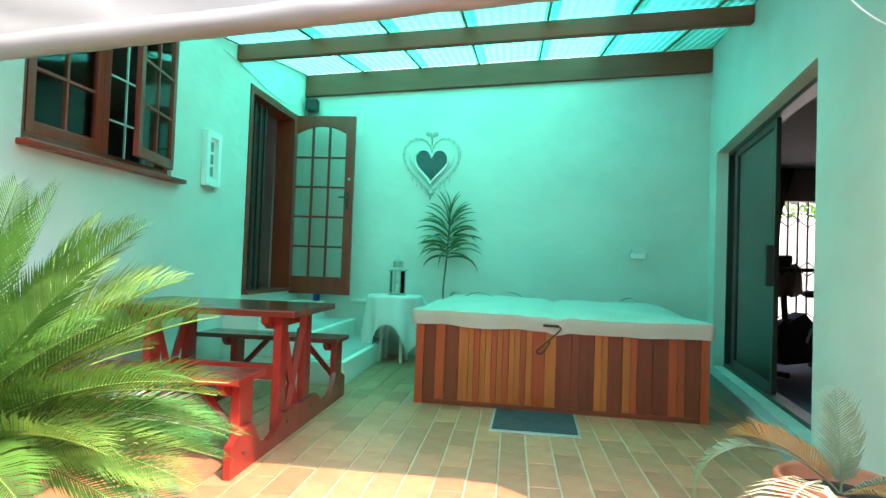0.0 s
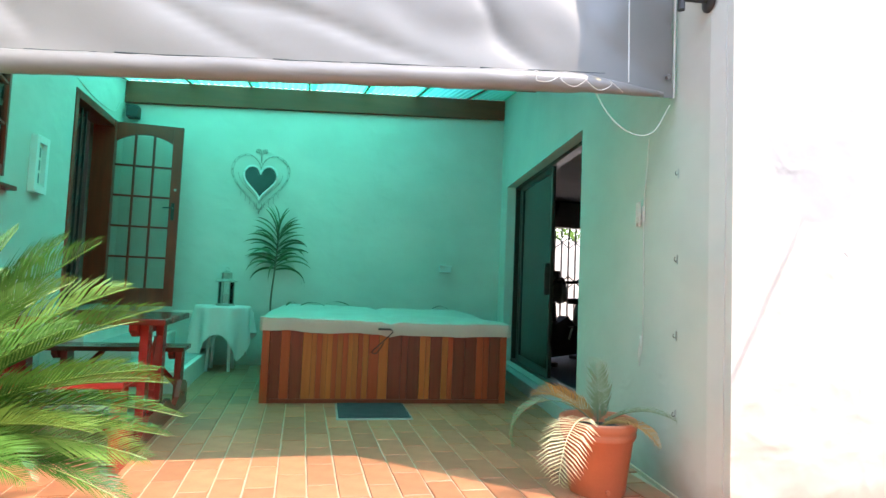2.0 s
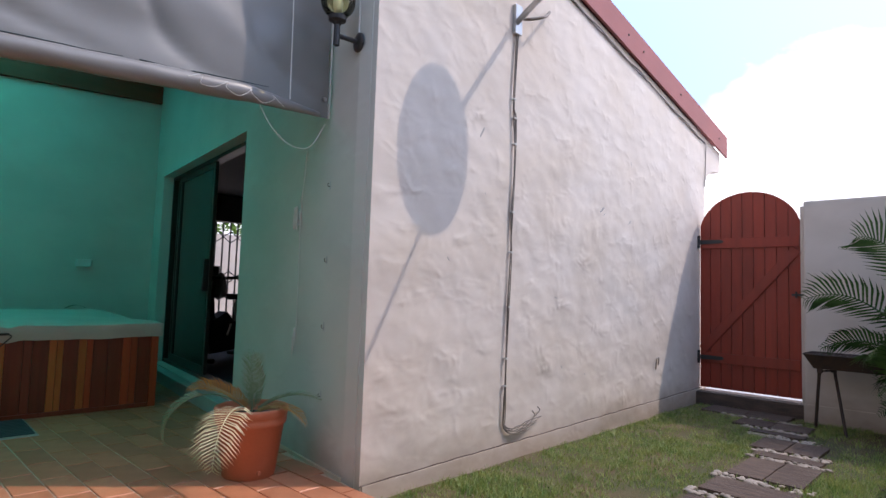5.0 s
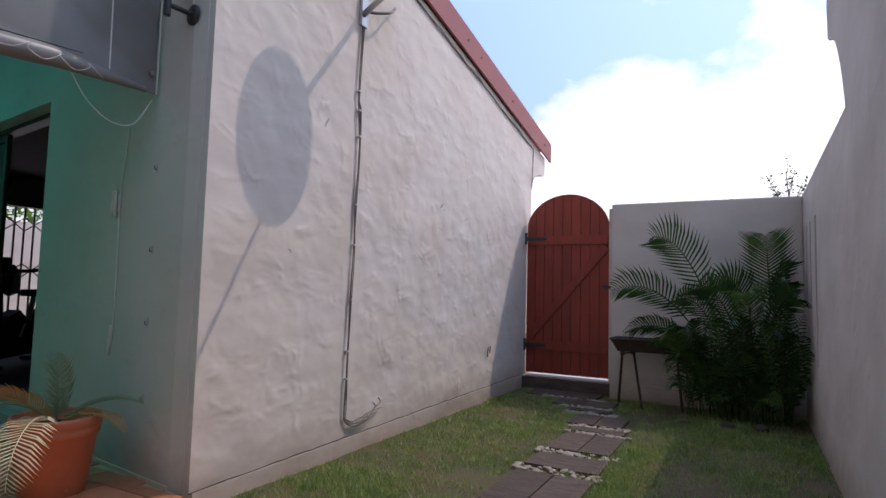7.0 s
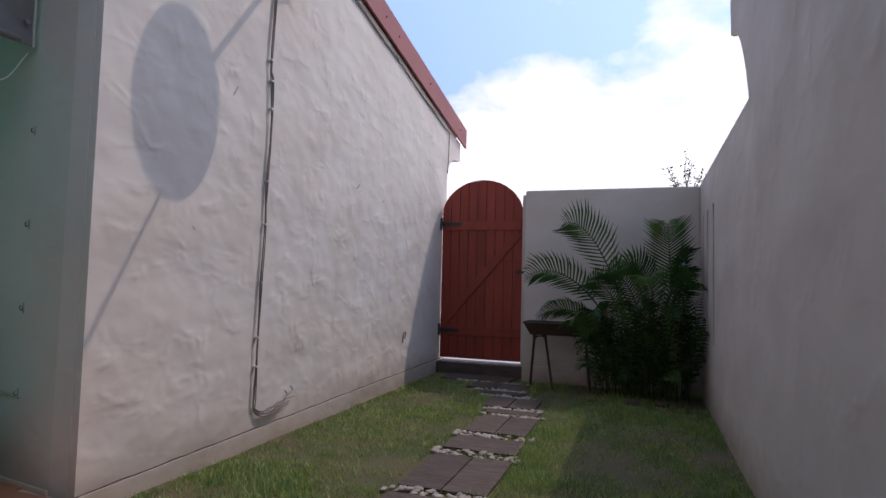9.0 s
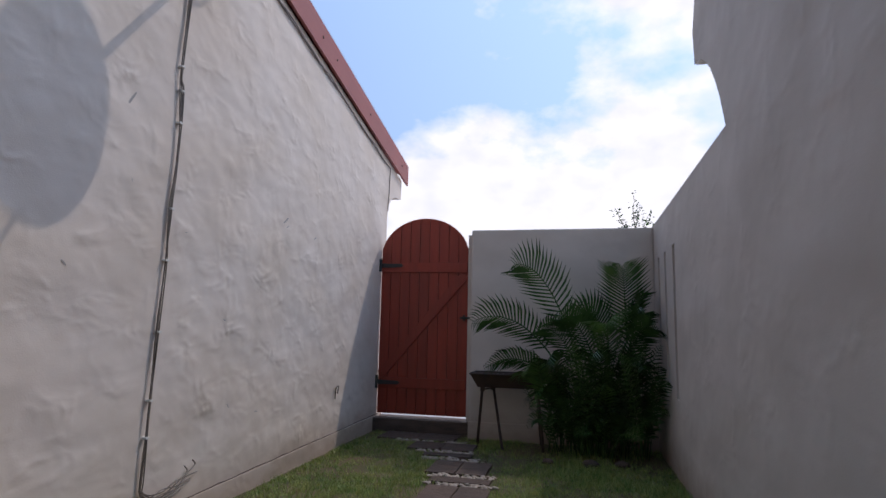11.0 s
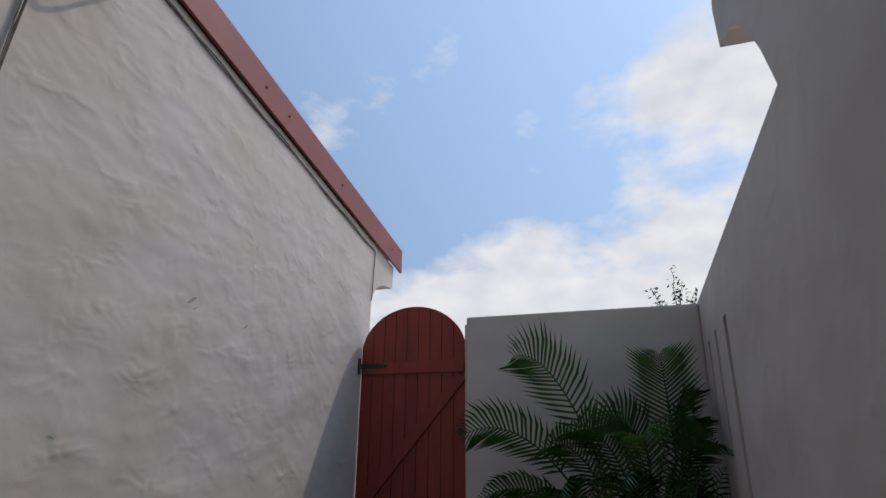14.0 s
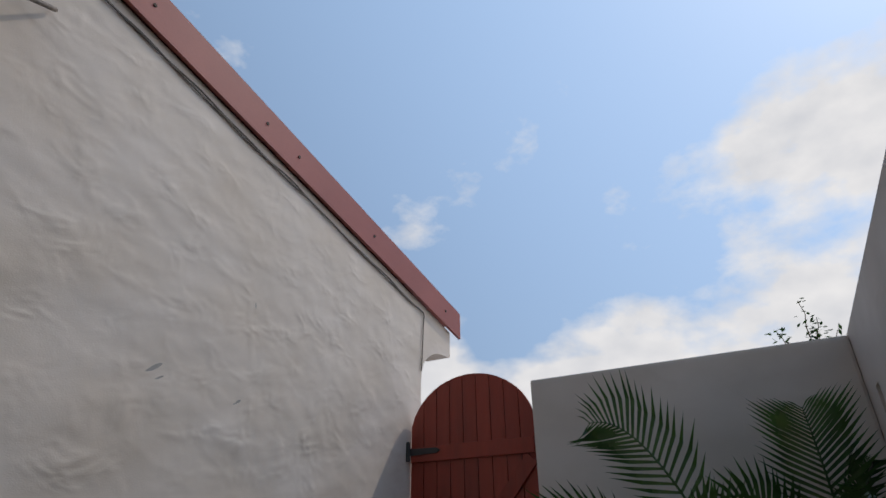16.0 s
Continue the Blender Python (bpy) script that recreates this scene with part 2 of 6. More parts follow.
BEAM = surface("beam_wood", (0.34, 0.05, 0.02), (0.18, 0.03, 0.012), 0.6, 3, 50, 0.3, stretch=(0.5, 5, 5))
REDPAINT = surface("red_paint", (0.38, 0.035, 0.025), (0.25, 0.020, 0.015), 0.22, 6, 70, 0.12, vary=0.1)
TABLETOP = surface("red_brown_paint", (0.22, 0.035, 0.02), (0.12, 0.02, 0.014), 0.16, 6, 60, 0.1, stretch=(0.6, 4, 4))
GATEWOOD = surface("gate_wood", (0.34, 0.040, 0.018), (0.20, 0.024, 0.012), 0.45, 4, 60, 0.3, stretch=(4, 4, 0.5), vary=0.12)
MAROON = surface("maroon_board", (0.36, 0.10, 0.085), (0.28, 0.075, 0.065), 0.55, 3, 90, 0.12)
ROOFTOP = surface("roof_sheet_red", (0.3, 0.08, 0.07), (0.24, 0.06, 0.055), 0.6)
SLAT_L = surface("cedar_light", (0.60, 0.17, 0.035), (0.42, 0.10, 0.02), 0.38, 4, 50, 0.15, stretch=(9, 9, 0.6), vary=0.12)
SLAT_M = surface("cedar_mid", (0.48, 0.08, 0.02), (0.36, 0.052, 0.014), 0.38, 4, 50, 0.15, stretch=(9, 9, 0.6), vary=0.14)
SLAT_D = surface("cedar_dark", (0.26, 0.045, 0.016), (0.15, 0.025, 0.010), 0.38, 4, 50, 0.15, stretch=(9, 9, 0.6), vary=0.14)
COVER = surface("spa_vinyl", (0.62, 0.57, 0.50), (0.48, 0.43, 0.38), 0.42, 3, 120, 0.2)
CLOTH = cloth_through("table_cloth", (0.8, 0.79, 0.75), (0.7, 0.69, 0.66), 0.15, 0.85)
AWNING = cloth_through("awning_pvc", (0.28, 0.265, 0.25), (0.215, 0.205, 0.195), 0.10, 0.38, 1.5)
SHEET = sheet_plastic("roof_fibreglass")
DULLSHEET = sheet_plastic("dull_fibreglass", (0.03, 0.50, 0.36), (0.06, 0.63, 0.47))
BLACK = surface("black_metal", (0.02, 0.02, 0.022), (0.035, 0.033, 0.03), 0.45, 8, 90, 0.1)
RUST = surface("rusty_black", (0.025, 0.02, 0.018), (0.07, 0.035, 0.02), 0.7, 12, 90, 0.3)
BRONZE = surface("bronze_frame", (0.022, 0.018, 0.015), (0.03, 0.025, 0.02), 0.35, 4, 80, 0.05)
STEEL = surface("dull_steel", (0.55, 0.55, 0.55), (0.4, 0.4, 0.4), 0.35, 8, 90, 0.05, metal=0.9)
WHITE = surface("white_paint", (0.8, 0.8, 0.78), (0.72, 0.72, 0.7), 0.45, 5, 90, 0.05)
CORD = surface("white_cord", (0.72, 0.7, 0.66), (0.6, 0.58, 0.54), 0.7, 20, 90, 0.05)
CABLE = surface("grey_cable", (0.30, 0.25, 0.21), (0.08, 0.062, 0.05), 0.5, 9, 60, 0.05)
POT = surface("terracotta_pot", (0.60, 0.20, 0.10), (0.50, 0.155, 0.075), 0.5, 5, 90, 0.1)
SOIL = surface("soil", (0.06, 0.04, 0.03), (0.03, 0.022, 0.016), 0.95, 12, 90, 0.8)
MATRIB = surface("mat_rubber", (0.03, 0.045, 0.05), (0.05, 0.07, 0.075), 0.8, 12, 90, 0.3)
MATEDGE = surface("mat_border", (0.45, 0.43, 0.4), (0.35, 0.33, 0.31), 0.85, 12, 90, 0.2)
VERDIGRIS = surface("painted_tin", (0.22, 0.24, 0.21), (0.38, 0.39, 0.34), 0.5, 25, 90, 0.1)
WICKER = surface("weathered_wire", (0.36, 0.33, 0.28), (0.26, 0.23, 0.19), 0.6, 30, 90, 0.1)
GLASS = pane_glass("window_glass", (0.93, 0.96, 0.95), 0.02, 0.85)
TINTED = pane_glass("tinted_glass", (0.16, 0.22, 0.2), 0.02, 0.62)
GLOBE = pane_glass("lamp_glass", (0.9, 0.86, 0.6), 0.1, 0.8)
SAGO = leafy("sago_leaf", (0.02, 0.085, 0.014), (0.16, 0.36, 0.07), 0.24, 0.18)
SAGO_LIGHT = leafy("sago_young_leaf", (0.05, 0.15, 0.025), (0.34, 0.52, 0.12), 0.24, 0.2)
SAGO_RIB = surface("sago_rib", (0.30, 0.42, 0.08), (0.20, 0.32, 0.06), 0.4)
PALM = leafy("palm_leaf", (0.018, 0.05, 0.018), (0.075, 0.15, 0.04), 0.2, 0.22)
FERN = leafy("fern_leaf", (0.03, 0.08, 0.02), (0.15, 0.27, 0.06), 0.28, 0.3)
# the mirror's dark reflection is painted as a near-black base colour
DARK_REFLECTION = surface("mirror_dark_reflection", (0.025, 0.035, 0.033), (0.035, 0.045, 0.042), 0.12, 3, 20, 0)
DRACAENA = leafy("dracaena_leaf", (0.035, 0.075, 0.025), (0.08, 0.15, 0.055), 0.35, 0.15)
DRY = leafy("dry_frond", (0.46, 0.24, 0.07), (0.62, 0.38, 0.14), 0.6, 0.3)
BLEACHED = leafy("bleached_frond", (0.62, 0.50, 0.28), (0.80, 0.70, 0.46), 0.55, 0.2)
PALE_GREEN = leafy("fading_frond", (0.16, 0.22, 0.12), (0.30, 0.34, 0.20), 0.5, 0.3)
TWIG = surface("bark", (0.2, 0.15, 0.1), (0.12, 0.09, 0.06), 0.85, 12, 60, 0.5)
LAWN = surface("lawn_soil", (0.035, 0.06, 0.015), (0.16, 0.095, 0.05), 0.95, 2.6, 60, 0.8, depth=0.02)
BLADE = leafy("grass_blade", (0.07, 0.20, 0.03), (0.40, 0.42, 0.13), 0.45, 0.35)
SLEEPER = surface("sleeper_concrete", (0.13, 0.085, 0.062), (0.05, 0.034, 0.027), 0.8, 5, 40, 0.9, stretch=(9, 0.9, 5), vary=0.2, spread=0.25)
PEBBLE = surface("pebble", (0.42, 0.35, 0.28), (0.26, 0.21, 0.17), 0.6, 20, 90, 0.1, vary=0.2)
PAVING = surface("paving", (0.55, 0.52, 0.48), (0.45, 0.42, 0.39), 0.9, 3, 60, 0.2)
BLUEFLOOR = surface("room_carpet", (0.05, 0.075, 0.11), (0.035, 0.05, 0.08), 0.8, 4, 120, 0.2)
CURTAIN = surface("curtain_cloth", (0.22, 0.15, 0.12), (0.16, 0.1, 0.08), 0.9, 6, 120, 0.2)
PICTURE = surface("print_paper", (0.10, 0.12, 0.12), (0.30, 0.31, 0.29), 0.6, 30, 90, 0.0)
BLUE = surface("blue_plastic", (0.02, 0.06, 0.3), (0.02, 0.04, 0.2), 0.4)


# ---- mesh helpers ----
def part(name, bm, material, parent=None, label="", smooth=False, kind=""):
    """Links a bmesh as one mesh object, under parent if one is given."""
    me = bpy.data.meshes.new(name)
    bm.normal_update()
    bm.to_mesh(me)
    bm.free()
    me.materials.append(material)
    if smooth:
        me.polygons.foreach_set("use_smooth", [True] * len(me.polygons))
    ob = new(name, me)
    if material is GLASS:
        ob.visible_shadow = False
    if parent is not None:
        ob.parent = parent
    return tagged(ob, label, kind=kind)


def thing(name, label, category, place=None, group=""):
    ob = tagged(new(name), label, category, group)
    ob.empty_display_size = 0.1
    if place is not None:
        ob.matrix_world = place
    return ob


def shape(verts, faces):
    bm = bmesh.new()
    vs = [bm.verts.new(v) for v in verts]
    for f in faces:
        bm.faces.new([vs[i] for i in f])
    return bm


def add_box(bm, x0, y0, z0, x1, y1, z1, bevel=0.0, m=None):
    r = bmesh.ops.create_cube(bm, size=1.0)
    vs = r["verts"]
    for v in vs:
        v.co = Vector((x0 + (v.co.x + 0.5) * (x1 - x0), y0 + (v.co.y + 0.5) * (y1 - y0), z0 + (v.co.z + 0.5) * (z1 - z0)))
    if bevel:
        es = list({e for v in vs for e in v.link_edges})
        r = bmesh.ops.bevel(bm, geom=es, offset=bevel, segments=2, affect="EDGES", profile=0.6)
        vs = list({v for v in r["verts"]} | {v for v in vs if v.is_valid})
    if m is not None:
        bmesh.ops.transform(bm, matrix=m, verts=vs)
    return bm


def box(x0, y0, z0, x1, y1, z1, bevel=0.0, m=None):
    return add_box(bmesh.new(), x0, y0, z0, x1, y1, z1, bevel, m)


def prism(bm, pts, a, b, axis="y"):
    """A flat outline, extruded from a to b along an axis. The outline is in the other two axes, in order."""
    def at(p, d):
        return {"y": (p[0], d, p[1]), "x": (d, p[0], p[1]), "z": (p[0], p[1], d)}[axis]
    va, vb = [bm.verts.new(at(p, a)) for p in pts], [bm.verts.new(at(p, b)) for p in pts]
    bm.faces.new(va)
    bm.faces.new(vb[::-1])
    for i in range(len(pts)):
        j = (i + 1) % len(pts)
        bm.faces.new((va[j], va[i], vb[i], vb[j]))
    bmesh.ops.recalc_face_normals(bm, faces=bm.faces)
    return bm


def tube(bm, pts, r, n=6, taper=1.0, closed=False):
    """A round bar along a line of points."""
    pts = [Vector(p) for p in pts]
    rings = []
    for i, p in enumerate(pts):
        d = (pts[(i + 1) % len(pts)] if closed or i + 1 < len(pts) else p) - (pts[i - 1] if closed or i else p)
        d = d.normalized() if d.length > 1e-9 else Vector((0, 0, 1))
        u = d.cross(Vector((0, 0, 1)) if abs(d.z) < 0.95 else Vector((1, 0, 0))).normalized()
        w = d.cross(u)
        k = r * (1 + (taper - 1) * i / max(1, len(pts) - 1))
        rings.append([bm.verts.new(p + (u * math.cos(2 * math.pi * j / n) + w * math.sin(2 * math.pi * j / n)) * k) for j in range(n)])
    for i in range(len(rings) - (0 if closed else 1)):
        a, b = rings[i], rings[(i + 1) % len(rings)]
        for j in range(n):
            bm.faces.new((a[j], a[(j + 1) % n], b[(j + 1) % n], b[j]))
    if not closed:
        bm.faces.new(rings[0][::-1])
        bm.faces.new(rings[-1])
    return bm


def lathe(bm, profile, cx=0, cy=0, n=24):
    """A profile of (radius, height) turned about an upright axis."""
    rings = [[bm.verts.new((cx + r * math.cos(2 * math.pi * j / n), cy + r * math.sin(2 * math.pi * j / n), z)) for j in range(n)] for r, z in profile]
    for a, b in zip(rings, rings[1:]):
        for j in range(n):
            bm.faces.new((a[j], a[(j + 1) % n], b[(j + 1) % n], b[j]))
    return bm


def curve_points(ctrl, n=16):
    """A smooth line through control points."""
    c = [Vector(p) for p in ctrl]
    c = [2 * c[0] - c[1], *c, 2 * c[-1] - c[-2]]
    out = []
    for i in range(1, len(c) - 2):
        for k in range(n):
            t = k / n
            a, b, d, e = c[i - 1], c[i], c[i + 1], c[i + 2]
            out.append(0.5 * (2 * b + (d - a) * t + (2 * a - 5 * b + 4 * d - e) * t * t + (3 * b - a - 3 * d + e) * t ** 3))
    return out + [c[-2]]


def grid_wall(x_cuts, z_cuts, holes, y0, y1):
    """A wall slab between y0 and y1 built from cells, with cells left out where holes (x0, x1, z0, z1) are."""
    bm = bmesh.new()
    xs = sorted({*x_cuts, *(h[0] for h in holes), *(h[1] for h in holes)})
    zs = sorted({*z_cuts, *(h[2] for h in holes), *(h[3] for h in holes)})
    open_ = {(i, k) for i in range(len(xs) - 1) for k in range(len(zs) - 1)
             if any(h[0] <= (xs[i] + xs[i + 1]) / 2 <= h[1] and h[2] <= (zs[k] + zs[k + 1]) / 2 <= h[3] for h in holes)}
    cache = {}
    def v(x, y, z):
        if (x, y, z) not in cache:
            cache[(x, y, z)] = bm.verts.new((x, y, z))
        return cache[(x, y, z)]
    nx, nz = len(xs) - 1, len(zs) - 1
    for i in range(nx):
        for k in range(nz):
            if (i, k) in open_:
                continue
            a, b, c, d = xs[i], xs[i + 1], zs[k], zs[k + 1]
            bm.faces.new((v(a, y0, c), v(b, y0, c), v(b, y0, d), v(a, y0, d)))
            bm.faces.new((v(a, y1, d), v(b, y1, d), v(b, y1, c), v(a, y1, c)))
            for (ni, nk), (p, q) in {(i - 1, k): ((a, c), (a, d)), (i + 1, k): ((b, d), (b, c)), (i, k - 1): ((b, c), (a, c)), (i, k + 1): ((a, d), (b, d))}.items():
                if (ni, nk) in open_ or not (0 <= ni < nx and 0 <= nk < nz):
                    bm.faces.new((v(p[0], y0, p[1]), v(q[0], y0, q[1]), v(q[0], y1, q[1]), v(p[0], y1, p[1])))
    bmesh.ops.recalc_face_normals(bm, faces=bm.faces)
    return bm


# ---- large structure ----
LAWN_Z = -0.1
X_LEFT, Y_BACK, Y_GABLE, Y_SIDE = -1.94, 7.143, 1.966, -1.02
TURNED = pose(2.07, 1.97, 0, 0, 0, -7.76)          # the patio's slightly skew right wall: its y runs along the wall


def right_x(y):
    return 2.07 + 0.1363 * (y - 1.97)


def build_ground():
    ob = part("ground", shape([(-400, -400, LAWN_Z - 0.02), (400, -400, LAWN_Z - 0.02), (400, 400, LAWN_Z - 0.02), (-400, 400, LAWN_Z - 0.02)], [(0, 1, 2, 3)]), PAVING)
    tagged(ob, "pale dusty ground around the house", "ground", kind="structure")
    lawn = bmesh.new()
    bmesh.ops.create_grid(lawn, x_segments=70, y_segments=50, size=0.5)
    for v in lawn.verts:
        v.co = Vector((1.2 + (v.co.x + 0.5) * 5.8, -1.6 + (v.co.y + 0.5) * 3.62, 0))
        v.co.z = LAWN_Z + 0.012 * noise.noise(v.co * 2.2) + 0.006 * noise.noise(v.co * 9)
    tagged(part("lawn", lawn, LAWN, smooth=True), "patchy green lawn soil with bare brown spots", "lawn", kind="structure")
    slab = prism(bmesh.new(), [(X_LEFT - 0.1, -1.6), (1.2, -1.6), (1.2, 1.3), (2.07, 1.3), (2.07, 1.97), (2.9, 7.3), (X_LEFT - 0.1, 7.3)], LAWN_Z - 0.03, -0.008, "z")
    return tagged(part("floor", slab, MORTAR), "sandy mortar bed of the terracotta patio floor", "floor", kind="structure")


floor = build_ground()


def build_gable_wall():
    def under(x):
        return 2.93 + 0.195 * (7.74 - x)
    corbel = [(7.19, 2.34), (7.20, 2.42), (7.23, 2.50), (7.29, 2.57), (7.37, 2.62), (7.46, 2.655), (7.55, 2.67), (7.70, 2.68), (7.72, 2.70), (7.72, 2.90)]
    bm = prism(bmesh.new(), [(2.07, -0.15), (7.19, -0.15), *corbel, (7.72, under(7.72)), (2.07, under(2.07))], Y_GABLE, Y_GABLE + 0.24)
    for v in bm.verts:
        if v.co.x < 2.08:
            v.co.x = 2.104 if v.co.y < Y_GABLE + 0.1 else 2.106
    gable = tagged(part("wall_gable", bm, WALL), "sunlit cream hand-trowelled plaster gable wall", "wall", kind="structure")
    gable.data.materials.append(WALL_IN)
    for f in gable.data.polygons:
        if f.normal.x < -0.9 and f.center.x < 2.2:
            f.material_index = 1
    bm = box(2.116, Y_GABLE - 0.012, -0.16, 7.2, Y_GABLE - 0.001, 0.0, 0.003)
    for v in bm.verts:
        if v.co.z > -0.05:
            v.co.z += 0.012 * (v.co.x - 2) - 0.004
    bm_crack = bmesh.new()
    rnd = random.Random(31)
    pts = [(2.1 + 0.085 * k, Y_GABLE - 0.006, 0.003 + 0.012 * (0.085 * k) + rnd.uniform(-0.004, 0.004)) for k in range(60)]
    tube(bm_crack, pts, 0.0035, 4)
    tagged(part("plinth_joint", bm_crack, SLEEPER), "dark open joint along the top of the plinth", "joint", kind="structure")
    tagged(part("plinth", bm, WALL), "soil-stained plaster plinth under the gable wall", "plinth", kind="structure")
    # barge board and roof edge
    board = thing("barge_board", "maroon painted barge board along the gable's sloping edge", "fascia")
    for a, b in ((1.95, 7.85),):
        bm = prism(bmesh.new(), [(a, under(a) - 0.01), (b, under(b) - 0.01), (b, under(b) + 0.25), (a, under(a) + 0.25)], Y_GABLE - 0.05, Y_GABLE - 0.025)
        part("board", bm, MAROON, board)
    for x in (3.3, 4.2, 5.1, 5.42, 6.35, 7.55):
        part("bolt", lathe_y(x, Y_GABLE - 0.056, under(x) + 0.12, 0.012), RUST, board)
    bm = prism(bmesh.new(), [(1.95, under(1.95) + 0.18), (7.9, under(7.9) + 0.18), (7.9, under(7.9) + 0.22), (1.95, under(1.95) + 0.22)], Y_GABLE - 0.024, 9.2)
    tagged(part("roof_house", bm, ROOFTOP), "red-brown sheet roof of the house", "roof", kind="structure")


def wall_scars():
    rnd = random.Random(12)
    scars = thing("wall_scars", "small chips and trowel nicks in the gable wall's plaster", "plaster chips")
    spots = [(4.72, 1.84, 0.05, -35), (4.76, 1.80, 0.025, -30), (5.25, 1.78, 0.03, -35), (3.05, 2.17, 0.045, -60), (5.28, 2.35, 0.02, 80), (2.75, 1.28, 0.02, 40), (4.0, 1.05, 0.02, 20), (3.55, 1.55, 0.012, 0), (4.1, 0.5, 0.02, 50), (4.45, 0.42, 0.018, 10), (3.1, 1.75, 0.012, 70)]
    for x, z, s, r in spots:
        bm = bmesh.new()
        ring = [bm.verts.new((s * math.cos(a), 0.0, s * 0.22 * math.sin(a) * rnd.uniform(0.6, 1.2))) for a in (j * math.pi / 5 for j in range(10))]
        hub = bm.verts.new((0, 0.0, 0))
        for v in ring:
            v.co.y = -0.0015
        hub.co.y = -0.0008
        for j in range(10):
            bm.faces.new((hub, ring[j], ring[(j + 1) % 10]))
        bmesh.ops.recalc_face_normals(bm, faces=bm.faces)
        ob = part("chip", bm, CONCRETE, scars)
        ob.matrix_local = pose(x, Y_GABLE, z, 0, r, 0)


def lathe_y(x, y, z, r):
    bm = bmesh.new()
    tube(bm, [(x, y, z), (x, y + 0.012, z)], r, 8)
    return bm


build_gable_wall()
wall_scars()


def build_patio_walls():
    # right wall with the sliding door's opening, along its own skew line
    bm = grid_wall([0.045, 0.14, 1.2, 2.6, 5.24], [-0.12, 1.0, 4.0], [(1.99, 4.83, 0.13, 2.36)], 0, 0.24)
    bmesh.ops.transform(bm, matrix=Matrix(((0, 1, 0, 0), (1, 0, 0, 0), (0, 0, 1, 0), (0, 0, 0, 1))), verts=bm.verts)
    bmesh.ops.recalc_face_normals(bm, faces=bm.faces)
    for v in bm.verts:
        if v.co.y < 0.05 and v.co.x < 0.01:
            v.co.x = 0.024
    ob = part("wall_east", bm, WALL_IN)
    ob.matrix_world = TURNED
    tagged(ob, "cream plaster patio wall with a sliding door opening", "wall", kind="structure")
    bm = box(-2.2, Y_BACK, -0.12, 3.05, Y_BACK + 0.24, 4.0)
    tagged(part("wall_north", bm, WALL_IN), "cream plaster back wall of the covered patio", "wall", kind="structure")
    # the unseen top is raised to 4.6 to cut western sky light
    bm = grid_wall([-1.9, 1.5, 3.0, 7.14], [-0.12, 1.2, 4.6], [(3.09, 4.43, 1.65, 2.78), (5.65, 6.86, 0.72, 2.76)], 0, 0.26)
    bmesh.ops.transform(bm, matrix=Matrix(((0, -1, 0, X_LEFT), (1, 0, 0, 0), (0, 0, 1, 0), (0, 0, 0, 1))), verts=bm.verts)
    bmesh.ops.recalc_face_normals(bm, faces=bm.faces)
    tagged(part("wall_west", bm, WALL_IN), "cream plaster house wall with a window and a back door", "wall", kind="structure")
    # rooms behind the window and the back door, their dimness put into the colour
    bm = bmesh.new()
    for b in ((-5.2, 1.5, -0.1, -5.1, 9, 3.0), (-5.2, 1.4, -0.1, -2.2, 1.5, 3.0), (-5.2, 7.6, -0.1, -2.2, 7.7, 3.0)):
        add_box(bm, *b)
    tagged(part("wall_kitchen", bm, DIM_ROOM), "dim inner walls of the room behind the back door", "wall", kind="structure")
    tagged(part("ceiling_kitchen", box(-5.2, 1.4, 3.0, -2.2, 7.7, 3.08), DIM_ROOM), "plain ceiling of the dim back room", "ceiling", kind="structure")
    tagged(part("floor_kitchen", box(-5.2, 1.4, 0.6, -2.2, 7.7, 0.7), DIM_ROOM), "plain floor of the dim back room", "floor", kind="structure")
    # raised sill strip along the sliding door and thin skirting
    bm = box(-0.10, 2.0, -0.02, -0.001, 4.95, 0.12, 0.01)
    ob = part("door_step", bm, CONCRETE)
    ob.matrix_world = TURNED
    tagged(ob, "low painted step below the sliding door", "step", kind="structure")
    bm = box(-0.012, 0.14, -0.02, 0.002, 1.98, 0.016, 0.003)
    ob = part("baseboard", bm, MORTAR)
    ob.matrix_world = TURNED
    tagged(ob, "thin pale skirting at the foot of the patio wall", "skirting", kind="structure")
    tagged(part("trim", box(-1.28, Y_BACK - 0.035, 0.6, -0.35, Y_BACK - 0.001, 0.635, 0.006), STEPPAINT), "narrow painted ledge on the back wall", "ledge", kind="structure")


build_patio_walls()


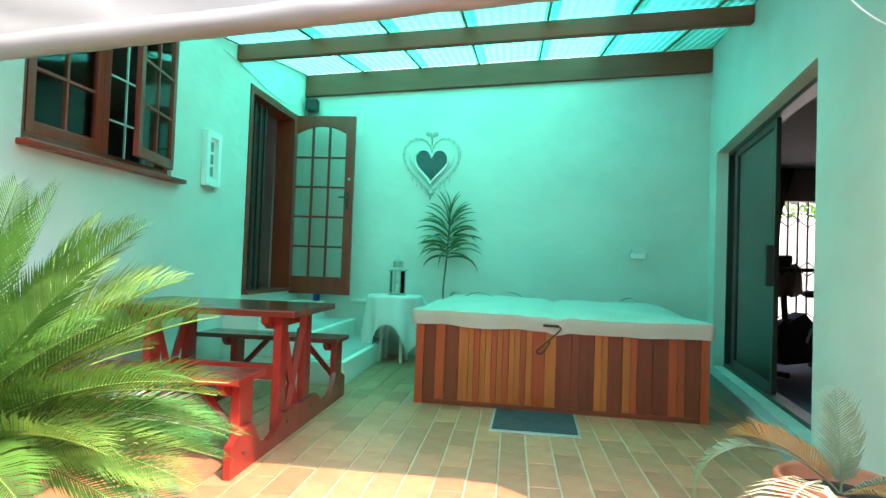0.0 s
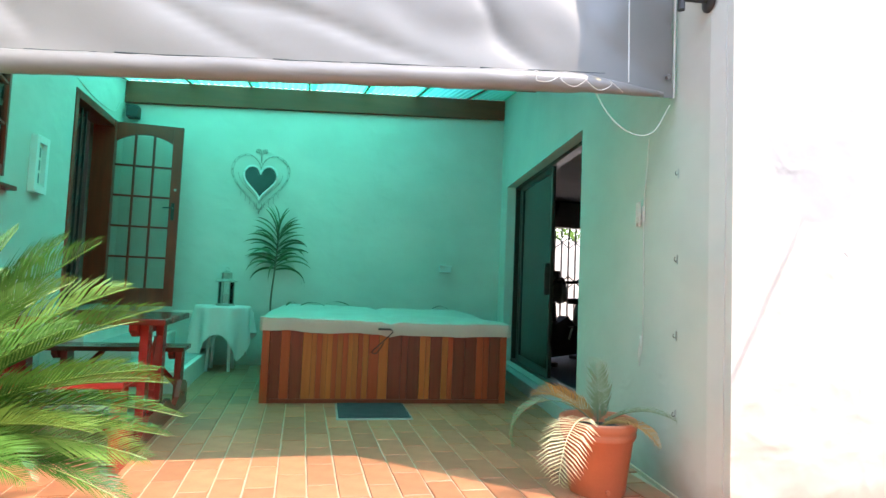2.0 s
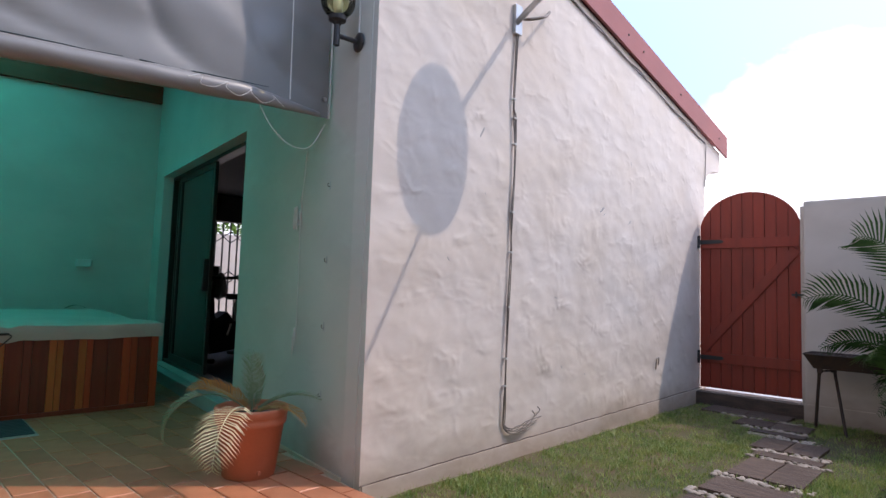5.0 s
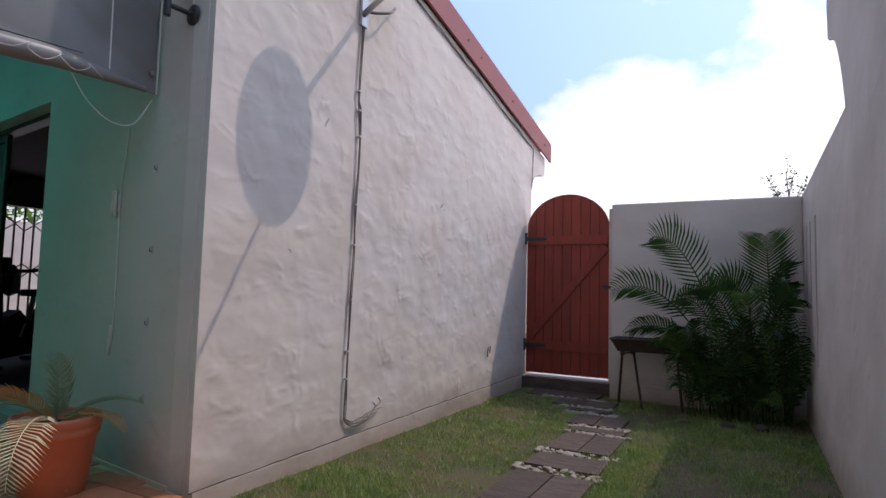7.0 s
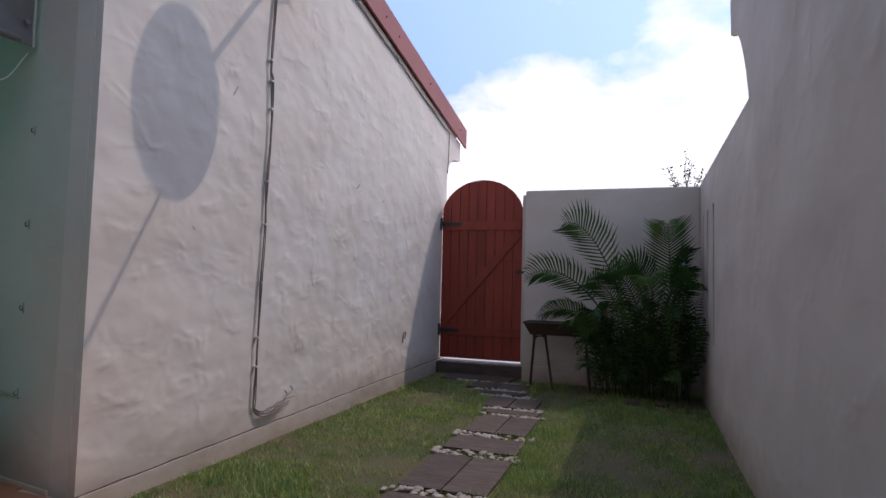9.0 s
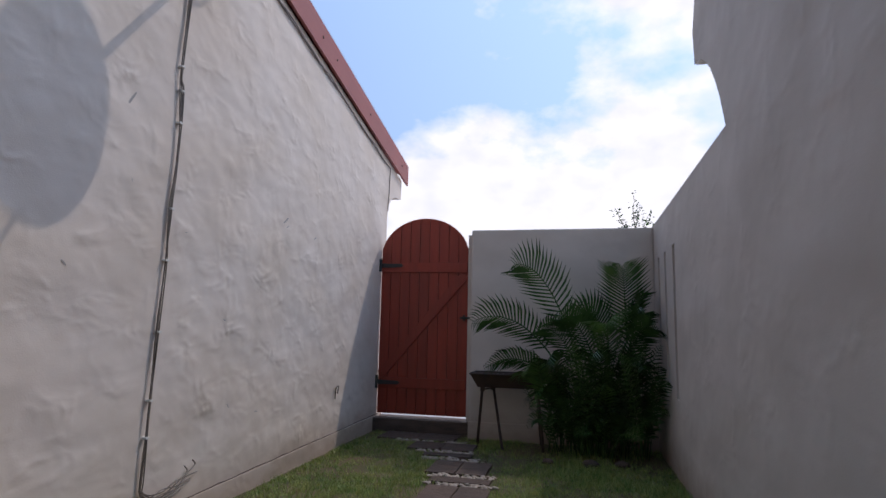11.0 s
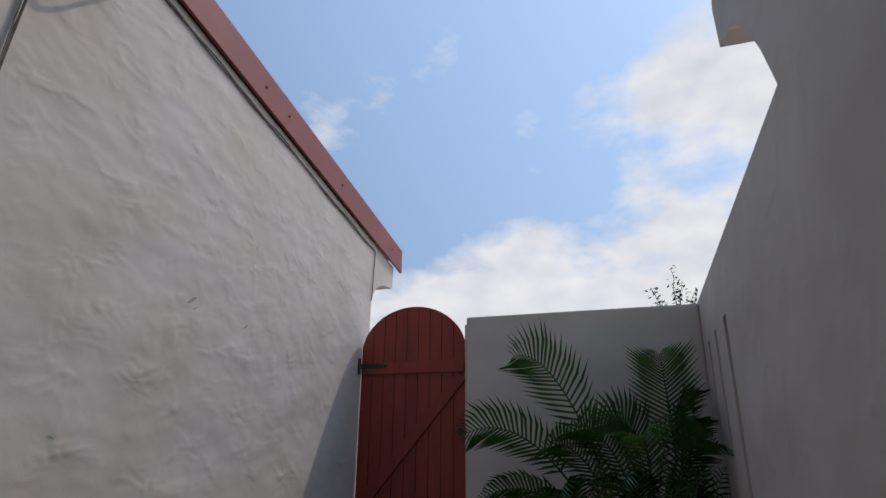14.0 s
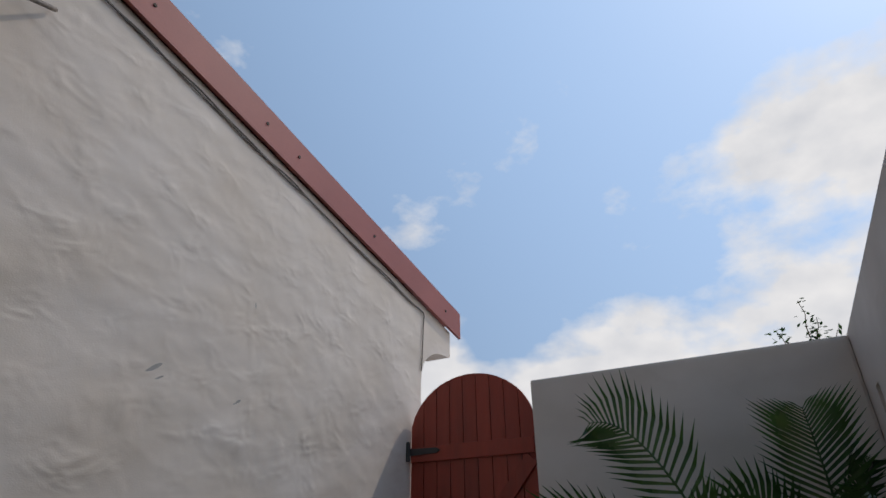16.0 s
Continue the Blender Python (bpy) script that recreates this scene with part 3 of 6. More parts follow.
def build_side_walls():
    out = [(-3.2, -0.2), (7.0, -0.2), (7.0, 2.115), (3.8, 2.115), (3.84, 2.2), (3.9, 2.32), (3.98, 2.44), (4.08, 2.56), (4.2, 2.66), (4.3, 2.72), (4.42, 2.74), (4.42, 2.78), (4.5, 2.78), (4.53, 3.02), (4.4, 3.25), (-3.2, 4.5)]
    slots = [(5.58, 0.11), (6.04, 0.10), (6.44, 0.10)]
    bm = prism(bmesh.new(), out, Y_SIDE - 0.24, Y_SIDE - 0.13)
    # face layer with three narrow slots
    lo, hi = 0.52, 1.75
    xs = [-3.2]
    for x, w in slots:
        xs += [x - w / 2, x + w / 2]
    xs.append(7.0)
    for i in range(0, len(xs) - 1):
        a, b = xs[i], xs[i + 1]
        if i % 2 == 0:
            if a < 0:
                prism(bm, [(a, -0.2), (b, -0.2), (b, 2.115), *out[3:]], Y_SIDE - 0.13, Y_SIDE)
            else:
                add_box(bm, a, Y_SIDE - 0.13, -0.2, b, Y_SIDE, 2.115)
        else:
            add_box(bm, a, Y_SIDE - 0.13, -0.2, b, Y_SIDE, lo)
            add_box(bm, a, Y_SIDE - 0.13, hi, b, Y_SIDE, 2.115)
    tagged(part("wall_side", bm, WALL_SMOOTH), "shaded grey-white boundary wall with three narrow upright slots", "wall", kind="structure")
    bm = box(6.768, Y_SIDE, -0.2, 6.98, 0.85, 2.1, 0.02)
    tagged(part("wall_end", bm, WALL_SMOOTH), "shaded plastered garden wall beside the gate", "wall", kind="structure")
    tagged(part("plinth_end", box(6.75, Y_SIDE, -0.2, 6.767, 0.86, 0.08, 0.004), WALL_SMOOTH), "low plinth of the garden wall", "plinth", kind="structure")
    tagged(part("gate_sill", box(6.9, 0.85, -0.2, 7.2, 1.97, 0.04, 0.01), SLEEPER), "worn dark sill under the garden gate", "sill", kind="structure")
    # closing wall behind the start of the walk
    tagged(part("wall_south", box(-3.2, -1.9, -0.2, -3.0, 1.6, 3.0), WALL), "plain plaster garden wall", "wall", kind="structure")


build_side_walls()


def build_gate_jamb():
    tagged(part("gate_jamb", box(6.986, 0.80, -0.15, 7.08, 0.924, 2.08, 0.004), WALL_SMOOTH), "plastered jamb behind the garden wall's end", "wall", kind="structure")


build_gate_jamb()


def build_patio_roof():
    def z_roof(x, y):
        u = (x + 1.94) / 4.7
        back, front = 3.32 + 0.29 * u, 3.02 + 0.305 * u
        return back + (front - back) * (Y_BACK - y) / (Y_BACK - 5.35)
    roof = thing("patio_roof", "lean-to roof of corrugated sea-green fibreglass sheets", "roof")
    x0 = -1.94
    # clear green sheets over the back bay, duller green sheets over the front bay
    for k, ys, sheet in [(k, (5.30, 5.9, 6.5, 7.135), SHEET) for k in range(7)] + [(k, (2.47, 3.4, 4.4, 5.299), DULLSHEET) for k in range(7)]:
        bm = bmesh.new()
        n = 76
        rows = []
        for y in ys:
            row = []
            for i in range(n + 1):
                x = x0 + k * 0.69 + i / n * 0.81
                z = z_roof(x, y) + 0.009 * math.sin(x / 0.076 * 2 * math.pi) + 0.014 + 0.003 * (k % 2)
                row.append(bm.verts.new((min(x, right_x(y) - 0.004), y, z)))
            rows.append(row)
        for a, b in zip(rows, rows[1:]):
            for i in range(n):
                bm.faces.new((a[i], a[i + 1], b[i + 1], b[i]))
        bmesh.ops.remove_doubles(bm, verts=bm.verts, dist=1e-5)
        part("roof_sheet", bm, sheet, roof, "sea-green translucent sheet" if sheet is SHEET else "duller green sheet that passes less light", smooth=True)
    def beam(name, y0, y1, dz, label, h):
        bm = bmesh.new()
        pts = [(x0 + 0.002, y0), (right_x((y0 + y1) / 2) - 0.004, y0)]
        for (xa, ya), (xb, yb) in (((x0 + 0.002, y0), (right_x(y0) - 0.004, y0)),):
            z0, z1 = z_roof(xa, y0) - dz, z_roof(xb, y0) - dz
            vs = [bm.verts.new(p) for p in ((xa, y0, z0 - h), (xb, y0, z1 - h), (xb, y1, z1 - h), (xa, y1, z0 - h), (xa, y0, z0), (xb, y0, z1), (xb, y1, z1), (xa, y1, z0))]
            for f in ((0, 1, 2, 3), (7, 6, 5, 4), (0, 4, 5, 1), (1, 5, 6, 2), (2, 6, 7, 3), (3, 7, 4, 0)):
                bm.faces.new([vs[i] for i in f])
        bmesh.ops.recalc_face_normals(bm, faces=bm.faces)
        bmesh.ops.bevel(bm, geom=bm.edges[:], offset=0.006, segments=1, affect="EDGES")
        part(name, bm, BEAM, roof, label)
    beam("wall_beam", Y_BACK - 0.06, Y_BACK - 0.004, 0.0, "dark timber beam on the back wall", 0.26)
    beam("cross_beam", 5.35, 5.42, 0.0, "dark timber cross beam", 0.15)
    beam("front_beam", 2.62, 2.69, 0.0, "dark timber front beam", 0.18)
    for k in range(7):
        x = x0 + 0.02 + k * 0.69
        bm = bmesh.new()
        za, zb = z_roof(x, 2.7) - 0.002, z_roof(x, 7.08) - 0.002
        w = 0.018
        vs = [bm.verts.new(p) for p in ((x, 2.7, za - 0.012), (x + w, 2.7, za - 0.012), (x + w, 7.08, zb - 0.012), (x, 7.08, zb - 0.012), (x, 2.7, za), (x + w, 2.7, za), (x + w, 7.08, zb), (x, 7.08, zb))]
        for f in ((0, 1, 2, 3), (7, 6, 5, 4), (0, 4, 5, 1), (1, 5, 6, 2), (2, 6, 7, 3), (3, 7, 4, 0)):
            bm.faces.new([vs[i] for i in f])
        bmesh.ops.recalc_face_normals(bm, faces=bm.faces)
        part("sheet_seam", bm, BEAM, roof, "narrow dark batten at a sheet's overlap")


build_patio_roof()


# ---- garden gate and side passage ----
def build_gate():
    gate = thing("garden_gate", "red-brown stained arched plank garden gate, closed", "gate")
    x, y0, y1, zb, zs, zt = 7.03, 0.93, 1.955, 0.08, 1.84, 2.29
    def top(y):
        u = (y - (y0 + y1) / 2) / ((y1 - y0) / 2)
        return zs + (zt - zs) * math.sqrt(max(0, 1 - u * u * 0.97))
    n = 9
    w = (y1 - y0) / n
    for k in range(n):
        a, b = y0 + k * w + 0.003, y0 + (k + 1) * w - 0.003
        pts = [(a, zb), (b, zb)] + [(b + (a - b) * i / 4, top(b + (a - b) * i / 4)) for i in range(5)]
        part("plank", prism(bmesh.new(), pts, x, x + 0.022, "x"), GATEWOOD, gate)
    # added dark sheet stops light between the planks, so the joints look dark
    arch = [(y0 + 0.004, zb), (y1 - 0.004, zb)] + [(q, top(q) - 0.004) for q in (y1 - 0.004 - (y1 - y0 - 0.008) * i / 24 for i in range(25))]
    part("backing", prism(bmesh.new(), arch, x + 0.0225, x + 0.03, "x"), SLAT_D, gate)
    for z in (0.42, 1.72):
        part("rail", box(x - 0.022, y0 + 0.01, z - 0.055, x - 0.0005, y1 - 0.01, z + 0.055, 0.004), GATEWOOD, gate)
    L = math.hypot(1.13, 0.96)
    m = pose(x - 0.0115, (y0 + y1) / 2, 1.07) @ Matrix.Rotation(-math.atan2(1.13, 0.96), 4, "X")
    part("brace", box(-0.0105, -L / 2, -0.05, 0.0105, L / 2, 0.05, 0.004, m), GATEWOOD, gate)
    for z in (0.42, 1.74):
        h = part("strap_hinge", prism(bmesh.new(), [(y1 + 0.03, z - 0.026), (y1 + 0.03, z + 0.026), (y1 - 0.24, z + 0.02), (y1 - 0.27, z), (y1 - 0.24, z - 0.02)], x - 0.032, x - 0.0225, "x"), BLACK, gate, "black iron strap hinge")
        part("hinge_pin", lathe(bmesh.new(), [(0.001, z - 0.07), (0.017, z - 0.07), (0.017, z + 0.075), (0.001, z + 0.075)], x - 0.045, y1 + 0.0, 8), BLACK, h)
    lt = part("latch", box(x - 0.045, y0 - 0.03, 1.14, x - 0.0225, y0 + 0.08, 1.165, 0.003), BLACK, gate, "black iron slide latch")
    part("latch_staple", box(x - 0.05, y0 + 0.03, 1.12, x - 0.023, y0 + 0.045, 1.185, 0.002), BLACK, lt)
    return gate


build_gate()


def build_cables():
    bundle = thing("cable_bundle", "bundle of grey and brown aerial cables clipped down the gable wall", "cable")
    y = Y_GABLE - 0.012
    rnd = random.Random(4)
    line = ((3.10, 3.405), (2.48, 3.375), (2.34, 3.39), (1.99, 3.40), (1.65, 3.388), (1.36, 3.383), (0.97, 3.372), (0.61, 3.352), (0.2, 3.345))
    for k in range(5):
        pts = [(x + rnd.uniform(-0.012, 0.012) * (0.35 if i % 2 else 1.3), y - rnd.uniform(0, 0.012), z) for i, (z, x) in enumerate(line)]
        pts += [(3.348 + 0.003 * k, y, 0.14 + 0.004 * k), (3.40, y - 0.012, 0.095 + 0.008 * k), (3.50, y - 0.016, 0.085 + 0.012 * ((k * 2) % 5)), (3.60, y - 0.02, 0.10 + 0.013 * k), (3.66 + 0.035 * k, y - 0.022 + 0.003 * k, 0.12 + 0.02 * ((k * 3) % 5))]
        if k in (1, 3):
            pts.append((pts[-1][0] - 0.03, y - 0.02, pts[-1][2] + 0.04))
        part("cable", tube(bmesh.new(), curve_points(pts, 5), 0.0036, 5), CABLE, bundle, smooth=True)
    for z, x in ((2.48, 3.375), (2.34, 3.39), (2.15, 3.397), (1.65, 3.388), (1.36, 3.383), (0.97, 3.372), (0.61, 3.352), (0.42, 3.35)):
        part("cable_clip", box(x - 0.013, y - 0.018, z, x + 0.013, y + 0.01, z + 0.012, 0.002), CORD, bundle, "small white cable clip")
    edge = thing("edge_cable", "two grey aerial cables sagging along the foot of the barge board", "cable")
    for k in range(2):
        pts = []
        for i in range(22):
            x = 3.0 + i * 0.2
            pts.append((x, Y_GABLE - 0.012, 2.93 + 0.195 * (7.74 - x) - 0.075 - 0.012 * k + rnd.uniform(-0.012, 0.012)))
        if k:
            pts += [(7.2, Y_GABLE - 0.012, 2.84), (7.19, Y_GABLE - 0.012, 2.6), (7.17, Y_GABLE - 0.012, 2.42)]
        part("cable", tube(bmesh.new(), curve_points(pts, 3), 0.0055, 5), CABLE, edge, smooth=True)
    # small conduit end and scars of the wall
    box_ = thing("conduit_end", "short dark wire loop in a small hole of the plaster wall", "cable")
    part("wire", tube(bmesh.new(), curve_points([(5.83, y, 0.36), (5.82, y - 0.01, 0.45), (5.87, y - 0.012, 0.47), (5.875, y - 0.004, 0.4)], 4), 0.006, 5), CABLE, box_)


build_cables()


def build_dish():
    dish = thing("satellite_dish", "grey satellite dish on a bracket high on the gable wall", "satellite dish")
    c = Vector((3.46, 1.30, 3.53))
    part("wall_bracket", box(3.36, Y_GABLE - 0.03, 2.98, 3.44, Y_GABLE - 0.001, 3.2, 0.004), STEEL, dish)
    part("mast_arm", tube(bmesh.new(), [(3.38, Y_GABLE - 0.02, 3.06), (3.46, 1.34, 3.5)], 0.022, 8), STEEL, dish, smooth=True)
    part("cable_stub", tube(bmesh.new(), curve_points([(3.4, Y_GABLE - 0.02, 3.1), (3.5, 1.9, 3.12), (3.62, 1.86, 3.17), (3.8, 1.94, 3.3)], 6), 0.012, 6), CABLE, dish, smooth=True)
    m = Matrix.Translation(c) @ Euler((radians(DISH[0]), 0, radians(DISH[1]))).to_matrix().to_4x4()
    bm = bmesh.new()
    R = DISH[2]
    rings = []
    for r in (0.02, 0.1, 0.2, 0.3, 0.4, 0.45):
        r = r / 0.45 * R
        rings.append([bm.verts.new((r * math.cos(a), r * 1.08 * math.sin(a), 0.07 * (r / R) ** 2)) for a in (2 * math.pi * j / 40 for j in range(40))])
    for a, b in zip(rings, rings[1:]):
        for j in range(40):
            bm.faces.new((a[j], a[(j + 1) % 40], b[(j + 1) % 40], b[j]))
    bm.faces.new(rings[0][::-1])
    bmesh.ops.transform(bm, matrix=m, verts=bm.verts)
    bmesh.ops.solidify(bm, geom=bm.faces[:], thickness=0.004)
    part("reflector", bm, STEEL, dish, smooth=True)
    tip = Vector((3.45, 0.80, 3.16))
    part("feed_arm", tube(bmesh.new(), [c + Vector((-0.02, -0.02, -0.34)), tip], 0.014, 6), STEEL, dish)
    part("feed_horn", tube(bmesh.new(), [tip, tip + Vector((0, 0.03, 0.01))], 0.018, 10), STEEL, dish)


DISH = (81.0, -9.0, 0.375)
build_dish()


# ---- awning ----
def build_awning():
    """A drop blind of grey PVC with its foot rolled up round a pole."""
    blind = thing("roll_up_blind", "creased grey-white PVC drop blind, rolled up at its foot, sunlit", "awning")
    xl, xr, y = -1.62, 2.1, 2.42
    def foot(x):
        u = (x - xl) / (xr - xl)
        return 1.90 + 0.275 * u
    def back(x):
        return 0.15 * (1 - (x - xl) / (xr - xl))
    nx, nz = 180, 44
    bm = bmesh.new()
    rows = []
    for k in range(nz + 1):
        row = []
        for i in range(nx + 1):
            u, v = i / nx, k / nz
            x = xl + (xr - xl) * u
            z0 = foot(x) - 0.025 - 0.03 * min(1, max(0, (u - 0.86) / 0.14))
            z1 = 3.35 + 0.3 * u
            z = z0 + (z1 - z0) * v
            w = 1 - 0.55 * v
            fold = 1 - abs(2.0 * noise.noise((x * 1.2 + z * 2.4, z * 1.5 - x * 0.5, 7.0)))
            dy = 0.03 * w * noise.noise((x * 0.9 + z * 0.8, z * 0.8, 1.0)) + 0.03 * w * fold ** 3 + 0.008 * math.sin(7.0 * (x * 0.7 + z * 1.3) + 3 * noise.noise((x * 1.2, z, 3))) * (1 - v) + 0.010 * noise.noise((x * 4, z * 5, 5))
            row.append(bm.verts.new((x, y + back(x) + dy * min(1, v * 4 + 0.15), z)))
        rows.append(row)
    for a, b in zip(rows, rows[1:]):
        for i in range(nx):
            bm.faces.new((a[i], a[i + 1], b[i + 1], b[i]))
    part("curtain", bm, AWNING, blind, smooth=True)
    bm = bmesh.new()
    rings = []
    n = 14
    for i in range(90):
        u = i / 89 * 0.985
        x = xl - 0.02 + (xr - xl) * u
        r0 = 0.052 * min(1, 0.28 + (0.985 - u) * 5) * min(1, 0.5 + i * 0.18)
        ring = []
        for j in range(n):
            a = 2 * math.pi * j / n
            r = r0 * (1 + 0.10 * noise.noise((x * 5, math.cos(a), math.sin(a))) + 0.05 * noise.noise((x * 22, a, 0)))
            ring.append(bm.verts.new((x, y - 0.004 + back(x) - r0 + r * math.cos(a), foot(x) - 0.008 - 0.04 * max(0, (u - 0.86) / 0.14) + r * math.sin(a))))
        rings.append(ring)
    for a, b in zip(rings, rings[1:]):
        for j in range(n):
            bm.faces.new((a[j], a[(j + 1) % n], b[(j + 1) % n], b[j]))
    bm.faces.new(rings[0][::-1])
    bm.faces.new(rings[-1])
    part("rolled_foot", bm, AWNING, blind, "rolled-up foot of the blind", smooth=True)
    # dark strips drawn as the shadow between curtain and rolled foot
    seam = [(xl + (xr - xl) * u, y + 0.15 * (1 - u) - 0.014 - 0.004 * noise.noise((u * 30, 0, 4)), foot(xl + (xr - xl) * u) + 0.064 + 0.006 * noise.noise((u * 18, 2, 0))) for u in (0.02 + i / 90 * 0.87 for i in range(91))]
    for a, b in ((0, 13), (14, 22), (24, 41), (43, 52), (53, 69), (71, 77), (78, 90)):
        part("hem_gap_shade", tube(bmesh.new(), seam[a:b + 1], 0.0042, 4, 0.4), MATRIB, blind, "dark strip in place of the shaded gap at the rolled hem")
    part("pull_cord", tube(bmesh.new(), curve_points([(1.78, y - 0.05, 3.2), (1.785, y - 0.06, 2.7), (1.79, y - 0.065, 2.15)], 4), 0.0035, 5), CORD, blind)
    loop = [(1.2 + 0.045 * k + 0.03 * math.sin(k * 2.1), y - 0.09, foot(1.3) + 0.03 * math.sin(k * 1.9) - 0.01) for k in range(13)]
    part("cord_tangle", tube(bmesh.new(), curve_points(loop, 4), 0.002, 4), CORD, blind)
    part("hanging_cord", tube(bmesh.new(), curve_points([(1.62, y, 2.12), (1.72, y, 1.98), (1.85, y, 1.9), (1.98, y, 1.92), (2.08, y, 2.08)], 6), 0.003, 5), CORD, blind)
    part("eyelet", tube(bmesh.new(), [(2.06, y - 0.02, 2.23), (2.06, y + 0.0, 2.23)], 0.013, 10), STEEL, blind)
    part("edge_cord", tube(bmesh.new(), [(2.105, y, 2.12), (2.105, y, 3.66)], 0.005, 5), CORD, blind)
    part("top_rail", box(xl, y - 0.03, 3.66, xr, y + 0.17, 3.73, 0.006), BEAM, blind)


build_awning()


# ---- house door, window, sliding door ----
def build_back_door():
    door = thing("door_west", "dark-stained wooden glazed back door, standing open", "door")
    xf, y0, y1, z0, z1 = X_LEFT, 5.65, 6.86, 0.72, 2.76
    for b in ((xf - 0.2, y0 + 0.002, z0, xf + 0.012, y0 + 0.07, z1 - 0.002), (xf - 0.2, y1 - 0.09, z0, xf + 0.02, y1 - 0.002, z1 - 0.002), (xf - 0.2, y0 + 0.07, z1 - 0.08, xf + 0.012, y1 - 0.09, z1 - 0.002), (xf - 0.24, y0 + 0.002, z0, xf + 0.06, y1 - 0.002, z0 + 0.03)):
        part("door_frame", box(*b, 0.004), MEXICAN, door)
    # leaf, seen flat from the front; local x from the hinge, local z up
    leaf = tagged(new("door_leaf"), "open fifteen-pane glazed leaf with an arched top row")
    leaf.parent = door
    leaf.matrix_local = pose(X_LEFT - 0.085, 6.83, 0.69, 0, 0, 0.5)
    W, H, T = 0.80, 2.06, 0.042
    st, br, tr = 0.105, 0.2, 0.12
    def piece(name, bm, mat=MEXICAN, label=""):
        return part(name, bm, mat, leaf, label)
    piece("stile", box(0, 0, 0, st, T, H, 0.004))
    piece("stile", box(W - st, 0, 0, W, T, H, 0.004))
    piece("bottom_rail", box(st, 0.001, 0, W - st, T - 0.001, br, 0.003))
    a, b = st, W - st
    arch = [(a, H), (a, H - tr - 0.09)] + [(a + (b - a) * i / 16, H - tr - 0.09 + 0.09 * math.sin(math.pi * i / 16) ** 0.8) for i in range(1, 16)] + [(b, H - tr - 0.09), (b, H)]
    piece("top_rail", prism(bmesh.new(), arch, 0.001, T - 0.001))
    gw, zh = (b - a) / 3, (H - tr - br - 0.02) / 5
    for i in (1, 2):
        piece("glazing_bar", box(a + gw * i - 0.012, 0.006, br, a + gw * i + 0.012, T - 0.006, H - tr - 0.01, 0.003))
    for k in range(1, 5):
        piece("glazing_bar", box(a, 0.007, br + zh * k - 0.012, b, T - 0.007, br + zh * k + 0.012, 0.003))
    for i in range(3):
        for k in range(5):
            piece("pane", box(a + gw * i + 0.004, 0.019, br + zh * k + 0.004, a + gw * (i + 1) - 0.004, 0.023, br + zh * (k + 1) - 0.004), GLASS)
    h = piece("handle_plate", box(W - 0.08, -0.006, 0.98, W - 0.045, 0.0, 1.18, 0.002), BRONZE, "dark metal handle plate")
    hb = tube(bmesh.new(), [(W - 0.062, -0.006, 1.12), (W - 0.062, -0.04, 1.12), (W - 0.16, -0.045, 1.115)], 0.008, 8)
    piece("lever_handle", hb, BRONZE)
    piece("lock_barrel", tube(bmesh.new(), [(W - 0.05, -0.008, 1.33), (W - 0.05, 0.0, 1.33)], 0.015, 10), STEEL)
    # concertina security gate folded to the near side
    gate = thing("security_gate", "brown concertina security gate, folded back in the back door's opening", "security gate")
    for k in range(9):
        y = y0 + 0.09 + k * 0.062
        part("gate_bar", box(xf - 0.11 + 0.02 * (k % 2), y, z0 + 0.035, xf - 0.09 + 0.02 * (k % 2), y + 0.016, z1 - 0.09, 0.002), BRONZE, gate)
        if k < 8:
            for z in (1.0, 1.35, 1.75, 2.15, 2.5):
                part("cross_link", tube(bmesh.new(), [(xf - 0.095, y + 0.01, z - 0.06), (xf - 0.095, y + 0.07, z + 0.06)], 0.005, 4), BRONZE, gate)
    # steps up to the door, each painted on its edge
    steps = thing("door_steps", "painted concrete steps up to the back door", "steps")
    for x, z, z00 in ((-0.80, 0.2, -0.03), (-1.22, 0.4, 0.2), (-1.6, 0.6, 0.4)):
        part("step", box(X_LEFT + 0.002, 5.3, z00, x, Y_BACK - 0.002, z - 0.001, 0.012), STEPPAINT, steps)
        if z < 0.6:
            part("tread", box(X_LEFT + 0.01, 5.33, z - 0.0005, x - 0.05, Y_BACK - 0.01, z + 0.007, 0.002), CONCRETE, steps, "worn grey step tread")


build_back_door()


def sash(parent, name, w, h, cols, rows, m, t=0.035, f=0.055, label=""):
    """A window sash in local x (width) and z (height), thickness along y."""
    s = tagged(new(name), label)
    s.parent = parent
    s.matrix_local = m
    for b in ((0, 0, 0, f, t, h), (w - f, 0, 0, w, t, h), (f, 0.001, 0, w - f, t - 0.001, f * 1.3), (f, 0.001, h - f, w - f, t - 0.001, h)):
        part("sash_bar", box(*b, 0.003), MEXICAN, s)
    gw, gh = (w - 2 * f) / cols, (h - 2.3 * f) / rows
    for i in range(1, cols):
        part("glazing_bar", box(f + gw * i - 0.009, 0.006, f * 1.3, f + gw * i + 0.009, t - 0.006, h - f, 0.002), MEXICAN, s)
    for k in range(1, rows):
        part("glazing_bar", box(f, 0.007, f * 1.3 + gh * k - 0.009, w - f, t - 0.007, f * 1.3 + gh * k + 0.009, 0.002), MEXICAN, s)
    for i in range(cols):
        for k in range(rows):
            part("pane", box(f + gw * i + 0.002, t / 2 - 0.002, f * 1.3 + gh * k + 0.002, f + gw * (i + 1) - 0.002, t / 2 + 0.002, f * 1.3 + gh * (k + 1) - 0.002), GLASS, s)
    return s


